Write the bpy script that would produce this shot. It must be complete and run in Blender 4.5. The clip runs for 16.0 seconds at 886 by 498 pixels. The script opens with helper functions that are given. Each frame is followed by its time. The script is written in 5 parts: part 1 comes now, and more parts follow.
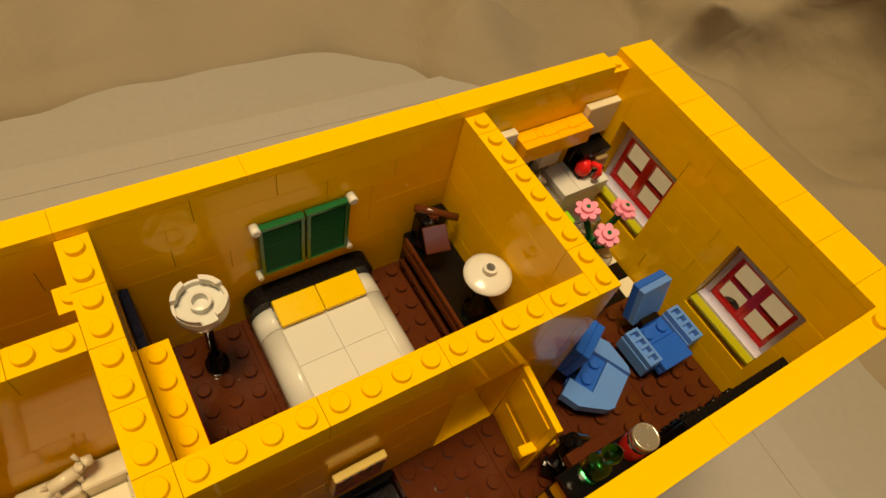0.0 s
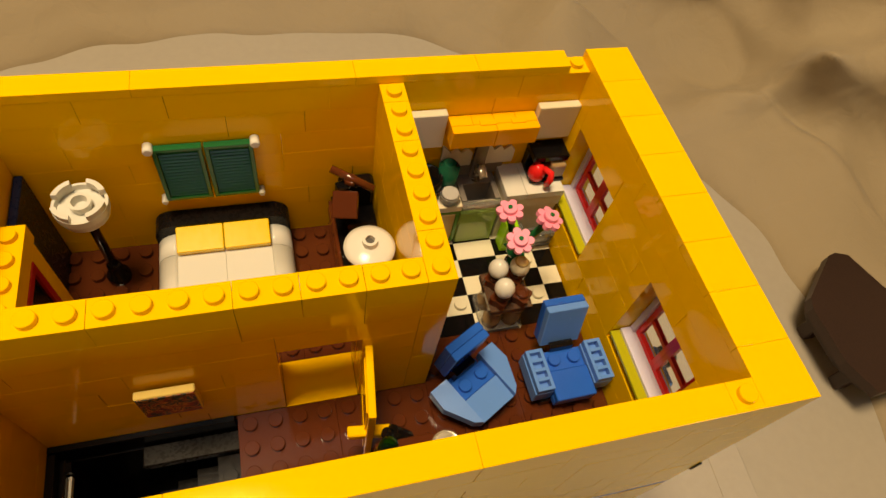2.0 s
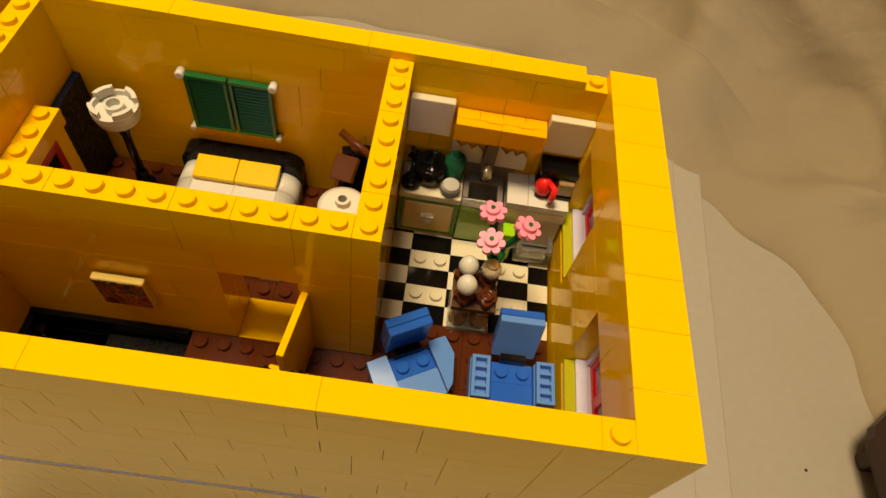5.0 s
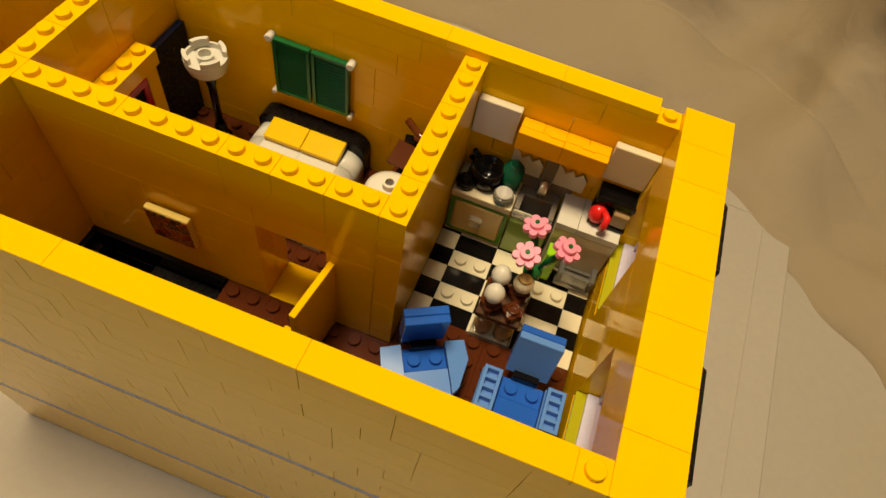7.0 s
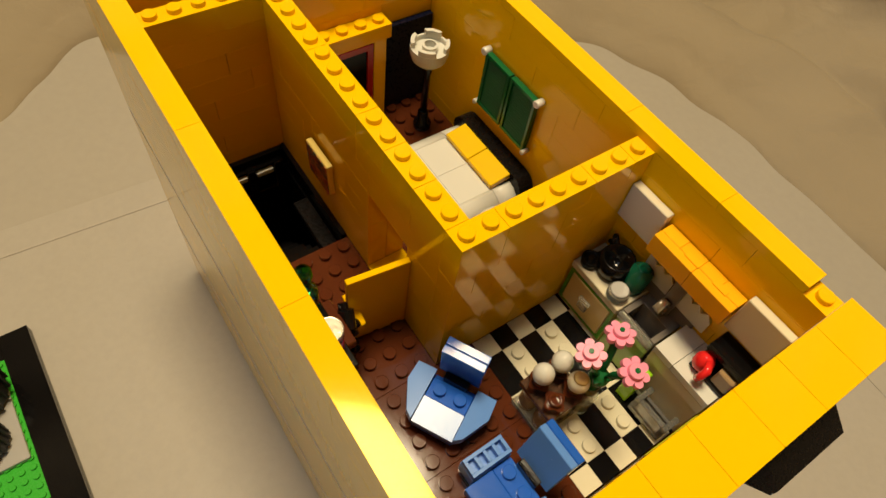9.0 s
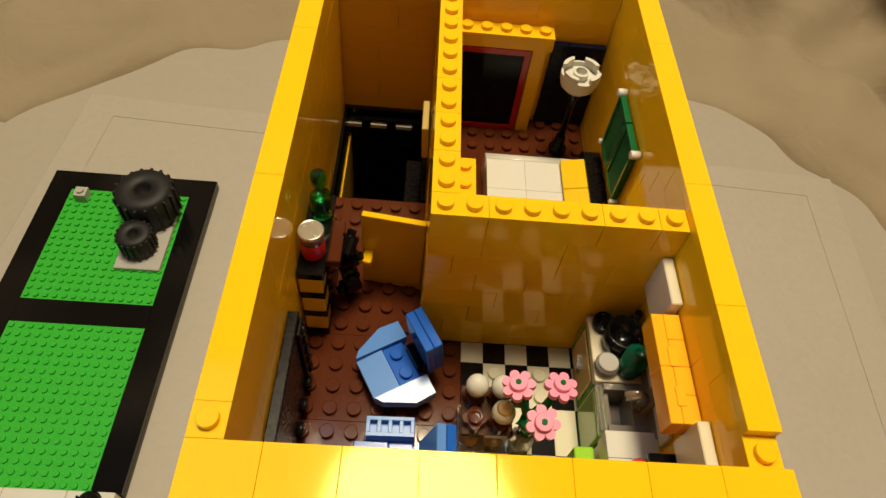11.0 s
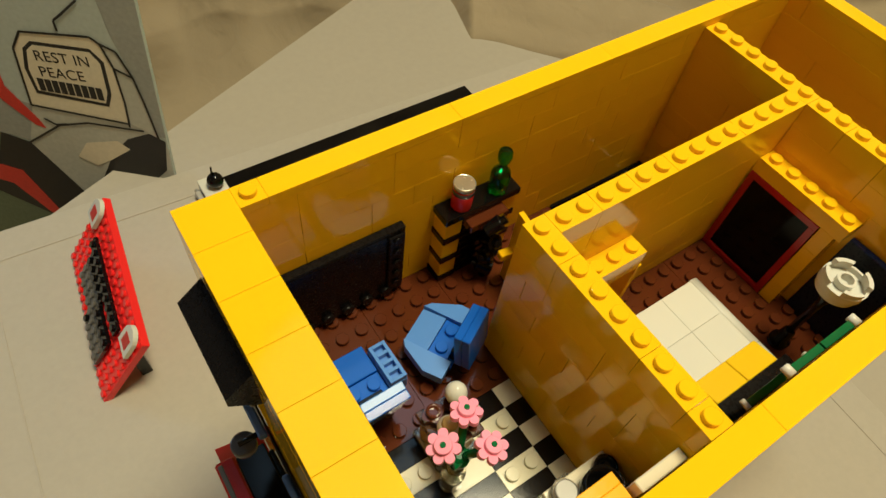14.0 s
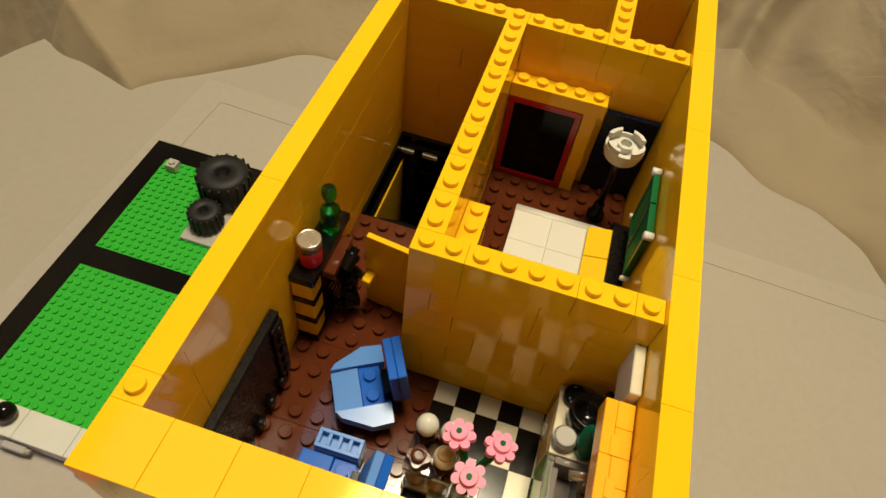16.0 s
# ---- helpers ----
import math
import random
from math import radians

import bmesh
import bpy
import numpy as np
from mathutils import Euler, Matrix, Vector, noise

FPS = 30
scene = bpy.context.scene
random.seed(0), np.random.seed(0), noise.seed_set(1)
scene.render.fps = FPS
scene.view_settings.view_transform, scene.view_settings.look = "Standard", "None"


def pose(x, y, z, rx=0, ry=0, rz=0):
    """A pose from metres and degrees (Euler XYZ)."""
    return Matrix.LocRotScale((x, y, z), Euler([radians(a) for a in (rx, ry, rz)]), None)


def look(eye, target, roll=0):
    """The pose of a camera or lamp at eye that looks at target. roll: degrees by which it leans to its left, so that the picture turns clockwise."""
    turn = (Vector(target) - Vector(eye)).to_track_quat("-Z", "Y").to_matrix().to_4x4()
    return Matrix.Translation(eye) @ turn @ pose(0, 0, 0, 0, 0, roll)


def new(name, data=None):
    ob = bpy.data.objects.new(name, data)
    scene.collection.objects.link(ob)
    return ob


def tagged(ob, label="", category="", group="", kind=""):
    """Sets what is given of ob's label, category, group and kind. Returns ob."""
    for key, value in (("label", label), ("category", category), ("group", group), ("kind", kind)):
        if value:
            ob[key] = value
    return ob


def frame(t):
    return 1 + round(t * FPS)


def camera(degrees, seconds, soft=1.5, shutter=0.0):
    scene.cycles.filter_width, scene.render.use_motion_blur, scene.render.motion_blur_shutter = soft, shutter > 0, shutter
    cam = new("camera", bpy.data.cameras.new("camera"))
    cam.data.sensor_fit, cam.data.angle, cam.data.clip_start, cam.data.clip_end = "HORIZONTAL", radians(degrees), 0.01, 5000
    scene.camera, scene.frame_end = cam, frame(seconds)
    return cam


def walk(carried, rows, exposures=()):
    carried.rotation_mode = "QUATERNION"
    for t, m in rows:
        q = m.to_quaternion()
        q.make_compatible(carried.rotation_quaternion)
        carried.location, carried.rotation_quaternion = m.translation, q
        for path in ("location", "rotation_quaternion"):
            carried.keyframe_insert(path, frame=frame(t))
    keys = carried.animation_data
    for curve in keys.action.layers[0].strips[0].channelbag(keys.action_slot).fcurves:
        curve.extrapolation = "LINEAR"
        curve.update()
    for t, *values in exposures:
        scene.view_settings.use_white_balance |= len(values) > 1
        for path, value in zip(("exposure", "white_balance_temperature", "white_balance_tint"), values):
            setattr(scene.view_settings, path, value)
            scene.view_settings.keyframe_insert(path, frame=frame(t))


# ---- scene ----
cam = camera(69.76, 16.0)
PATH = [
    (0, (-0.11140, -0.04162, 0.14023), (-0.02941, 0.04223, -0.02179), 16.820),
    (0.5, (-0.10366, -0.05776, 0.13515), (-0.02955, 0.03090, -0.02809), 16.372),
    (1, (-0.08262, -0.06824, 0.13663), (-0.02026, 0.02498, -0.02896), 15.548),
    (1.5, (-0.05806, -0.07364, 0.13800), (-0.00500, 0.02383, -0.02838), 14.426),
    (2, (-0.04280, -0.07510, 0.13958), (0.00560, 0.02545, -0.02640), 14.749),
    (2.5, (-0.02505, -0.07976, 0.13852), (0.01274, 0.02495, -0.02763), 14.436),
    (3, (-0.01191, -0.08485, 0.13742), (0.01863, 0.02362, -0.02781), 14.757),
    (3.2, (-0.00664, -0.08579, 0.13803), (0.02310, 0.02238, -0.02755), 13.918),
    (5.3, (0.01189, -0.09493, 0.14079), (0.01789, 0.01704, -0.02483), 12.535),
    (5.5, (0.01521, -0.09589, 0.14175), (0.01885, 0.01646, -0.02367), 12.319),
    (6, (0.01909, -0.09339, 0.13959), (0.01663, 0.01909, -0.02577), 13.166),
    (6.5, (0.02310, -0.09524, 0.13719), (0.01199, 0.01674, -0.02816), 14.153),
    (7, (0.02532, -0.09363, 0.13749), (0.00839, 0.01648, -0.02861), 13.585),
    (7.5, (0.02305, -0.09857, 0.13710), (0.00177, 0.01103, -0.02883), 13.663),
    (8, (0.03585, -0.09875, 0.13611), (0.00182, 0.00746, -0.02990), 13.326),
    (8.5, (0.05222, -0.08710, 0.13627), (-0.00872, 0.00730, -0.02918), 11.988),
    (9, (0.06419, -0.06635, 0.13755), (-0.01755, 0.00927, -0.02858), 10.635),
    (9.2, (0.06976, -0.05890, 0.13708), (-0.01901, 0.00937, -0.02863), 10.505),
    (11.3, (0.10893, 0.00078, 0.13445), (-0.00625, 0.00090, -0.02905), 9.090),
    (11.5, (0.10937, 0.00342, 0.13620), (-0.00467, -0.00274, -0.02799), 10.022),
    (12, (0.10742, 0.00895, 0.13571), (-0.00630, -0.00547, -0.02818), 10.086),
    (12.5, (0.09937, 0.04382, 0.13522), (-0.00730, -0.00206, -0.02762), 10.157),
    (13, (0.08541, 0.06603, 0.13541), (-0.00320, -0.00937, -0.02726), 9.724),
    (13.5, (0.08194, 0.07392, 0.13398), (0.00593, -0.01503, -0.02823), 9.474),
    (14, (0.08897, 0.07077, 0.13825), (0.01243, -0.01714, -0.02427), 9.129),
    (14.5, (0.09774, 0.06705, 0.14307), (0.01178, -0.01331, -0.01865), 9.962),
    (15, (0.10176, 0.05997, 0.14414), (0.00087, -0.00449, -0.01607), 9.882),
    (15.5, (0.10417, 0.04337, 0.14195), (-0.00861, -0.00091, -0.01717), 10.235),
    (16, (0.10326, 0.02723, 0.14127), (-0.01627, 0.00685, -0.01778), 9.004),
]
walk(cam, [(t, look(eye, target, roll)) for t, eye, target, roll in PATH], [(0.0, -0.70, 7500, 12), (0.5, -0.61, 7500, 14), (1.0, -0.48, 7500, 16), (5.5, -0.50, 7200, 13), (8.5, -0.54, 6650, 10), (11.3, -0.47, 6000, 10), (13.0, -0.44, 5920, 0), (15.2, -0.45, 5920, 0), (16.0, -0.45, 5950, 8)])

# ---- world and light ----
world = bpy.data.worlds.new("room_air")
scene.world = world
world.use_nodes = True
world.node_tree.nodes["Background"].inputs[0].default_value = (1.0, 0.86, 0.68, 1)
world.node_tree.nodes["Background"].inputs[1].default_value = 0.03


def lamp(name, where, aim, watts, size, tint):
    data = bpy.data.lights.new(name, "AREA")
    data.shape, data.size, data.energy, data.color = "DISK", size, watts, tint
    ob = new(name, data)
    ob.matrix_world = look(where, aim)
    return ob


lamp("ceiling_lamp_light", (-0.24, 0.05, 1.4), (-0.04, 0.02, -0.05), 38.0, 0.42, (1.0, 0.81, 0.50))
# Added cool fill above the house, for glints and paler wall tops.
lamp("cool_overhead_fill_light", (-0.14, -0.28, 1.0), (0.0, 0.0, -0.05), 1.2, 0.50, (0.60, 0.81, 1.0))
# Stands in for daylight from an unseen window; the wall has no opening.
lamp("window_daylight", (1.05, -1.73, 0.5), (0.0, 0.0, -0.2), 12.0, 0.7, (0.36, 0.62, 1.0))
scene.view_settings.exposure = 0.0

# ---- sizes ----
U = 0.008          # stud pitch
MM = 0.001
SHELL = 0.1        # the outer walls' shift along x, studs
FLOOR = -73.6      # top of the upper storey's floor, mm below the inner wall tops
BOARD = -230.0     # top of the foam board, mm
rnd = random.Random(7)


# ---- materials ----
def material(name):
    m = bpy.data.materials.new(name)
    m.use_nodes = True
    nt = m.node_tree
    return m, nt, nt.nodes["Principled BSDF"]


def node(nt, kind, **values):
    n = nt.nodes.new(kind)
    for key, value in values.items():
        n.inputs[key.replace("_", " ")].default_value = value
    return n


def plastic(name, rgb, rough=0.16, vary=0.06, scratch=0.2, bump=0.02, dust=0.0):
    """Moulded plastic: clean gloss with faint waviness, fine scratches and small shifts of colour from piece to piece."""
    m, nt, p = material(name)
    link = nt.links.new
    co = nt.nodes.new("ShaderNodeTexCoord")
    info = nt.nodes.new("ShaderNodeObjectInfo")
    big = node(nt, "ShaderNodeTexNoise", Scale=90.0, Detail=3.0)
    link(co.outputs["Object"], big.inputs["Vector"])
    add = nt.nodes.new("ShaderNodeMath")
    add.operation = "ADD"
    link(info.outputs["Random"], add.inputs[0])
    link(big.outputs["Fac"], add.inputs[1])
    spread = node(nt, "ShaderNodeMapRange")
    spread.inputs["From Max"].default_value = 2.0
    spread.inputs["To Min"].default_value = 1.0 - vary
    spread.inputs["To Max"].default_value = 1.0 + vary
    link(add.outputs[0], spread.inputs["Value"])
    hsv = nt.nodes.new("ShaderNodeHueSaturation")
    hsv.inputs["Color"].default_value = (*rgb, 1)
    link(spread.outputs[0], hsv.inputs["Value"])
    link(hsv.outputs[0], p.inputs["Base Color"])
    if dust:
        specks = node(nt, "ShaderNodeTexVoronoi", Scale=210.0)
        link(co.outputs["Object"], specks.inputs["Vector"])
        near = nt.nodes.new("ShaderNodeMath")
        near.operation = "LESS_THAN"
        near.inputs[1].default_value = 0.07
        link(specks.outputs["Distance"], near.inputs[0])
        some = nt.nodes.new("ShaderNodeMath")
        some.operation = "LESS_THAN"
        some.inputs[1].default_value = 0.10
        link(specks.outputs["Color"], some.inputs[0])
        both = nt.nodes.new("ShaderNodeMath")
        both.operation = "MULTIPLY"
        link(near.outputs[0], both.inputs[0])
        link(some.outputs[0], both.inputs[1])
        part_of = nt.nodes.new("ShaderNodeMath")
        part_of.operation = "MULTIPLY"
        part_of.inputs[1].default_value = dust
        link(both.outputs[0], part_of.inputs[0])
        lint = nt.nodes.new("ShaderNodeMix")
        lint.data_type = "RGBA"
        lint.inputs[7].default_value = (0.75, 0.70, 0.58, 1)
        link(part_of.outputs[0], lint.inputs[0])
        link(hsv.outputs[0], lint.inputs[6])
        link(lint.outputs[2], p.inputs["Base Color"])
    fine = node(nt, "ShaderNodeTexNoise", Scale=900.0, Detail=4.0)
    link(co.outputs["Object"], fine.inputs["Vector"])
    r = node(nt, "ShaderNodeMapRange")
    r.inputs["From Min"].default_value, r.inputs["From Max"].default_value = 0.35, 0.75
    r.inputs["To Min"].default_value, r.inputs["To Max"].default_value = rough * 0.8, rough * (1 + scratch)
    link(fine.outputs["Fac"], r.inputs["Value"])
    link(r.outputs[0], p.inputs["Roughness"])
    b = node(nt, "ShaderNodeBump", Strength=bump, Distance=0.0006)
    link(big.outputs["Fac"], b.inputs["Height"])
    link(b.outputs[0], p.inputs["Normal"])
    p.inputs["IOR"].default_value = 1.43
    return m


def clear(name, rgb, rough=0.05, through_it=1.0, ior=1.49):
    m, nt, p = material(name)
    p.inputs["Base Color"].default_value = (*rgb, 1)
    p.inputs["Roughness"].default_value = rough
    p.inputs["Transmission Weight"].default_value = through_it
    p.inputs["IOR"].default_value = ior
    return m


def cloth(name, rgb, rgb2, weave=900.0):
    m, nt, p = material(name)
    link = nt.links.new
    co = nt.nodes.new("ShaderNodeTexCoord")
    big = node(nt, "ShaderNodeTexNoise", Scale=7.0, Detail=6.0)
    link(co.outputs["Object"], big.inputs["Vector"])
    mix = nt.nodes.new("ShaderNodeMix")
    mix.data_type = "RGBA"
    mix.inputs[6].default_value, mix.inputs[7].default_value = (*rgb, 1), (*rgb2, 1)
    link(big.outputs["Fac"], mix.inputs[0])
    link(mix.outputs[2], p.inputs["Base Color"])
    p.inputs["Roughness"].default_value = 0.85
    p.inputs["Sheen Weight"].default_value = 0.15
    crease = node(nt, "ShaderNodeTexNoise", Scale=11.0, Detail=3.0, Distortion=0.5)
    link(co.outputs["Object"], crease.inputs["Vector"])
    b = node(nt, "ShaderNodeBump", Strength=0.7, Distance=0.012)
    link(crease.outputs["Fac"], b.inputs["Height"])
    thread = node(nt, "ShaderNodeTexNoise", Scale=weave, Detail=2.0)
    link(co.outputs["Object"], thread.inputs["Vector"])
    pleat = node(nt, "ShaderNodeTexNoise", Scale=34.0, Detail=4.0, Distortion=1.6)
    link(co.outputs["Object"], pleat.inputs["Vector"])
    b1 = node(nt, "ShaderNodeBump", Strength=0.3, Distance=0.004)
    link(pleat.outputs["Fac"], b1.inputs["Height"])
    link(b.outputs[0], b1.inputs["Normal"])
    b2 = node(nt, "ShaderNodeBump", Strength=0.15, Distance=0.0004)
    link(thread.outputs["Fac"], b2.inputs["Height"])
    link(b1.outputs[0], b2.inputs["Normal"])
    link(b2.outputs[0], p.inputs["Normal"])
    return m


def matt(name, rgb, rough=0.6, scale=60.0, vary=0.12, bump=0.1):
    """Card, paint, wood or foam: a dull surface with mottling at two scales."""
    m, nt, p = material(name)
    link = nt.links.new
    co = nt.nodes.new("ShaderNodeTexCoord")
    big = node(nt, "ShaderNodeTexNoise", Scale=scale * 0.15, Detail=5.0)
    fine = node(nt, "ShaderNodeTexNoise", Scale=scale * 8, Detail=3.0)
    for n in (big, fine):
        link(co.outputs["Object"], n.inputs["Vector"])
    add = nt.nodes.new("ShaderNodeMath")
    add.operation = "ADD"
    link(big.outputs["Fac"], add.inputs[0])
    link(fine.outputs["Fac"], add.inputs[1])
    spread = node(nt, "ShaderNodeMapRange")
    spread.inputs["From Min"].default_value, spread.inputs["From Max"].default_value = 0.6, 1.4
    spread.inputs["To Min"].default_value, spread.inputs["To Max"].default_value = 1 - vary, 1 + vary
    link(add.outputs[0], spread.inputs["Value"])
    hsv = nt.nodes.new("ShaderNodeHueSaturation")
    hsv.inputs["Color"].default_value = (*rgb, 1)
    link(spread.outputs[0], hsv.inputs["Value"])
    link(hsv.outputs[0], p.inputs["Base Color"])
    p.inputs["Roughness"].default_value = rough
    b = node(nt, "ShaderNodeBump", Strength=bump, Distance=0.0005)
    link(fine.outputs["Fac"], b.inputs["Height"])
    link(b.outputs[0], p.inputs["Normal"])
    return m


YELLOW = plastic("yellow_plastic", (0.88, 0.50, 0.001), 0.095, 0.03, 0.25, 0.012, 0.8)
YELLOW.node_tree.nodes["Principled BSDF"].inputs["IOR"].default_value = 1.45
YELLOW.node_tree.nodes["Principled BSDF"].inputs["Specular Tint"].default_value = (1.0, 0.82, 0.30, 1)
BROWN = plastic("reddish_brown_plastic", (0.085, 0.021, 0.007), 0.10, 0.06, 0.3, 0.02, 0.25)
BROWN.node_tree.nodes["Principled BSDF"].inputs["IOR"].default_value = 1.5
WHITE = plastic("white_plastic", (0.64, 0.63, 0.57), 0.2, 0.03)
# White floor tiles with the yellow walls' bounce put into the colour.
FLOORWHITE = plastic("bounce_tinted_white_plastic", (0.68, 0.63, 0.47), 0.18, 0.04)
CREAM = plastic("cream_white_plastic", (0.68, 0.61, 0.44), 0.22, 0.04)
FRAMECREAM = plastic("pale_yellow_cream_plastic", (0.80, 0.60, 0.17), 0.2, 0.04)
BLACK = plastic("black_plastic", (0.0045, 0.004, 0.0042), 0.15, 0.06, 0.1, 0.01, 0.2)
TAN = plastic("tan_plastic", (0.70, 0.50, 0.20), 0.14)
PILLOW = plastic("pale_yellow_plastic", (0.78, 0.50, 0.004), 0.2)
MATTBLACK = plastic("dull_black_plastic", (0.006, 0.005, 0.005), 0.3)
MATTBLACK.node_tree.nodes["Principled BSDF"].inputs["IOR"].default_value = 1.25
BLACKGLASS = plastic("black_mirror_plastic", (0.004, 0.004, 0.004), 0.1)
BLACKGLASS.node_tree.nodes["Principled BSDF"].inputs["IOR"].default_value = 1.22
BLACK.node_tree.nodes["Principled BSDF"].inputs["IOR"].default_value = 1.36
NAVY = plastic("dark_blue_plastic", (0.006, 0.009, 0.030), 0.32)
NAVY.node_tree.nodes["Principled BSDF"].inputs["IOR"].default_value = 1.28
BLUE = plastic("bright_blue_plastic", (0.015, 0.105, 0.52), 0.16)
SKY = plastic("medium_blue_plastic", (0.10, 0.25, 0.65), 0.28, 0.05, 0.0, 0.0)
RED = plastic("red_plastic", (0.78, 0.022, 0.022), 0.16)
CANRED = plastic("deep_red_plastic", (0.52, 0.018, 0.02), 0.2)
DARKRED = plastic("dark_red_plastic", (0.36, 0.012, 0.012), 0.18)
ORANGE = plastic("light_orange_plastic", (0.93, 0.43, 0.008), 0.16)
GREEN = plastic("dark_green_plastic", (0.008, 0.12, 0.035), 0.2)
# Yellow sills, the dim greenish light on them put into the colour.
SILLY = plastic("greenlit_yellow_plastic", (0.40, 0.38, 0.015), 0.2)
OLIVE = plastic("olive_green_plastic", (0.085, 0.27, 0.018), 0.25)
LIME = plastic("lime_plastic", (0.30, 0.62, 0.02), 0.18)
GRASS = plastic("bright_green_plastic", (0.045, 0.42, 0.032), 0.28)
PINK = plastic("pink_plastic", (0.86, 0.30, 0.45), 0.42)
GREY = plastic("light_grey_plastic", (0.42, 0.40, 0.37), 0.2)
STONEGREY = plastic("smoky_grey_plastic", (0.19, 0.165, 0.14), 0.15)
DGREY = plastic("dark_grey_plastic", (0.10, 0.095, 0.09), 0.22)
SLATE = plastic("sand_blue_plastic", (0.28, 0.30, 0.45), 0.3)
# For bars outside the end wall, their blue highlight put into the colour.
BLUEGLINT = plastic("blue_glint_plastic", (0.10, 0.17, 0.30), 0.14)
LILAC = plastic("pale_window_plastic", (0.62, 0.60, 0.78), 0.25)
SILVER = plastic("silver_plastic", (0.55, 0.50, 0.40), 0.25)
SILVER.node_tree.nodes["Principled BSDF"].inputs["Metallic"].default_value = 0.7
CLEAR = clear("clear_plastic", (0.96, 0.95, 0.90), 0.05, 0.9)
DARKSMOKE = clear("dark_smoky_clear_plastic", (0.20, 0.11, 0.07), 0.05, 0.6)
SMOKE = clear("smoky_clear_plastic", (0.55, 0.36, 0.17), 0.05, 0.4)
PANE = clear("window_pane_plastic", (0.95, 0.94, 0.92), 0.04, 1.0, 1.12)
DARKGREEN = plastic("deep_green_plastic", (0.004, 0.075, 0.04), 0.12)
BOTTLEGREEN = clear("green_clear_plastic", (0.02, 0.40, 0.10))
GREENCLEAR = clear("pale_green_clear_plastic", (0.62, 0.85, 0.25), 0.06, 0.6)
PAPER = matt("white_paper", (0.385, 0.345, 0.285), 0.7, 20.0, 0.04, 0.03)
FOAM = matt("white_foam_board", (0.405, 0.365, 0.308), 0.65, 30.0, 0.05, 0.06)
WOOD = matt("dark_stained_wood", (0.030, 0.013, 0.009), 0.45, 90.0, 0.3, 0.1)
PLASTER = matt("cream_plaster", (0.24, 0.20, 0.15), 0.8, 10.0, 0.06, 0.1)
RUBBER = matt("black_rubber", (0.006, 0.0055, 0.006), 0.6, 200.0, 0.2, 0.2)
SHEET = cloth("cream_bedsheet", (0.345, 0.275, 0.178), (0.275, 0.22, 0.14))
INK = matt("black_ink", (0.012, 0.011, 0.012), 0.5, 40.0, 0.2, 0.0)
PRINTGREY = matt("grey_print", (0.28, 0.29, 0.28), 0.5, 40.0, 0.15, 0.0)
PRINTSTONE = matt("stone_print", (0.62, 0.56, 0.44), 0.5, 40.0, 0.08, 0.0)
PRINTSKY = matt("pale_blue_print", (0.40, 0.45, 0.44), 0.5, 40.0, 0.1, 0.0)
PRINTMIST = matt("pale_grey_print", (0.42, 0.42, 0.38), 0.5, 40.0, 0.12, 0.0)
PRINTRED = matt("red_print", (0.50, 0.03, 0.02), 0.5, 40.0, 0.15, 0.0)
PRINTGREEN = matt("dull_green_print", (0.10, 0.13, 0.08), 0.5, 40.0, 0.2, 0.0)
def printed(name, stops, scale):
    """A small colour print: blotches of ink in several colours."""
    m, nt, p = material(name)
    co = nt.nodes.new("ShaderNodeTexCoord")
    n = node(nt, "ShaderNodeTexNoise", Scale=scale, Detail=2.5, Roughness=0.6, Distortion=0.8)
    nt.links.new(co.outputs["Object"], n.inputs["Vector"])
    ramp = nt.nodes.new("ShaderNodeValToRGB")
    ramp.color_ramp.interpolation = "CONSTANT"
    while len(ramp.color_ramp.elements) < len(stops):
        ramp.color_ramp.elements.new(0.5)
    for e, (at_, rgb) in zip(ramp.color_ramp.elements, stops):
        e.position, e.color = at_, (*rgb, 1)
    nt.links.new(n.outputs["Fac"], ramp.inputs["Fac"])
    nt.links.new(ramp.outputs["Color"], p.inputs["Base Color"])
    p.inputs["Roughness"].default_value = 0.35
    return m


ARTPRINT = printed("picture_print", ((0.0, (0.015, 0.01, 0.01)), (0.38, (0.30, 0.02, 0.015)), (0.45, (0.55, 0.22, 0.05)), (0.51, (0.02, 0.015, 0.012)), (0.56, (0.03, 0.10, 0.07)), (0.60, (0.50, 0.10, 0.03)), (0.66, (0.02, 0.012, 0.01))), 230.0)


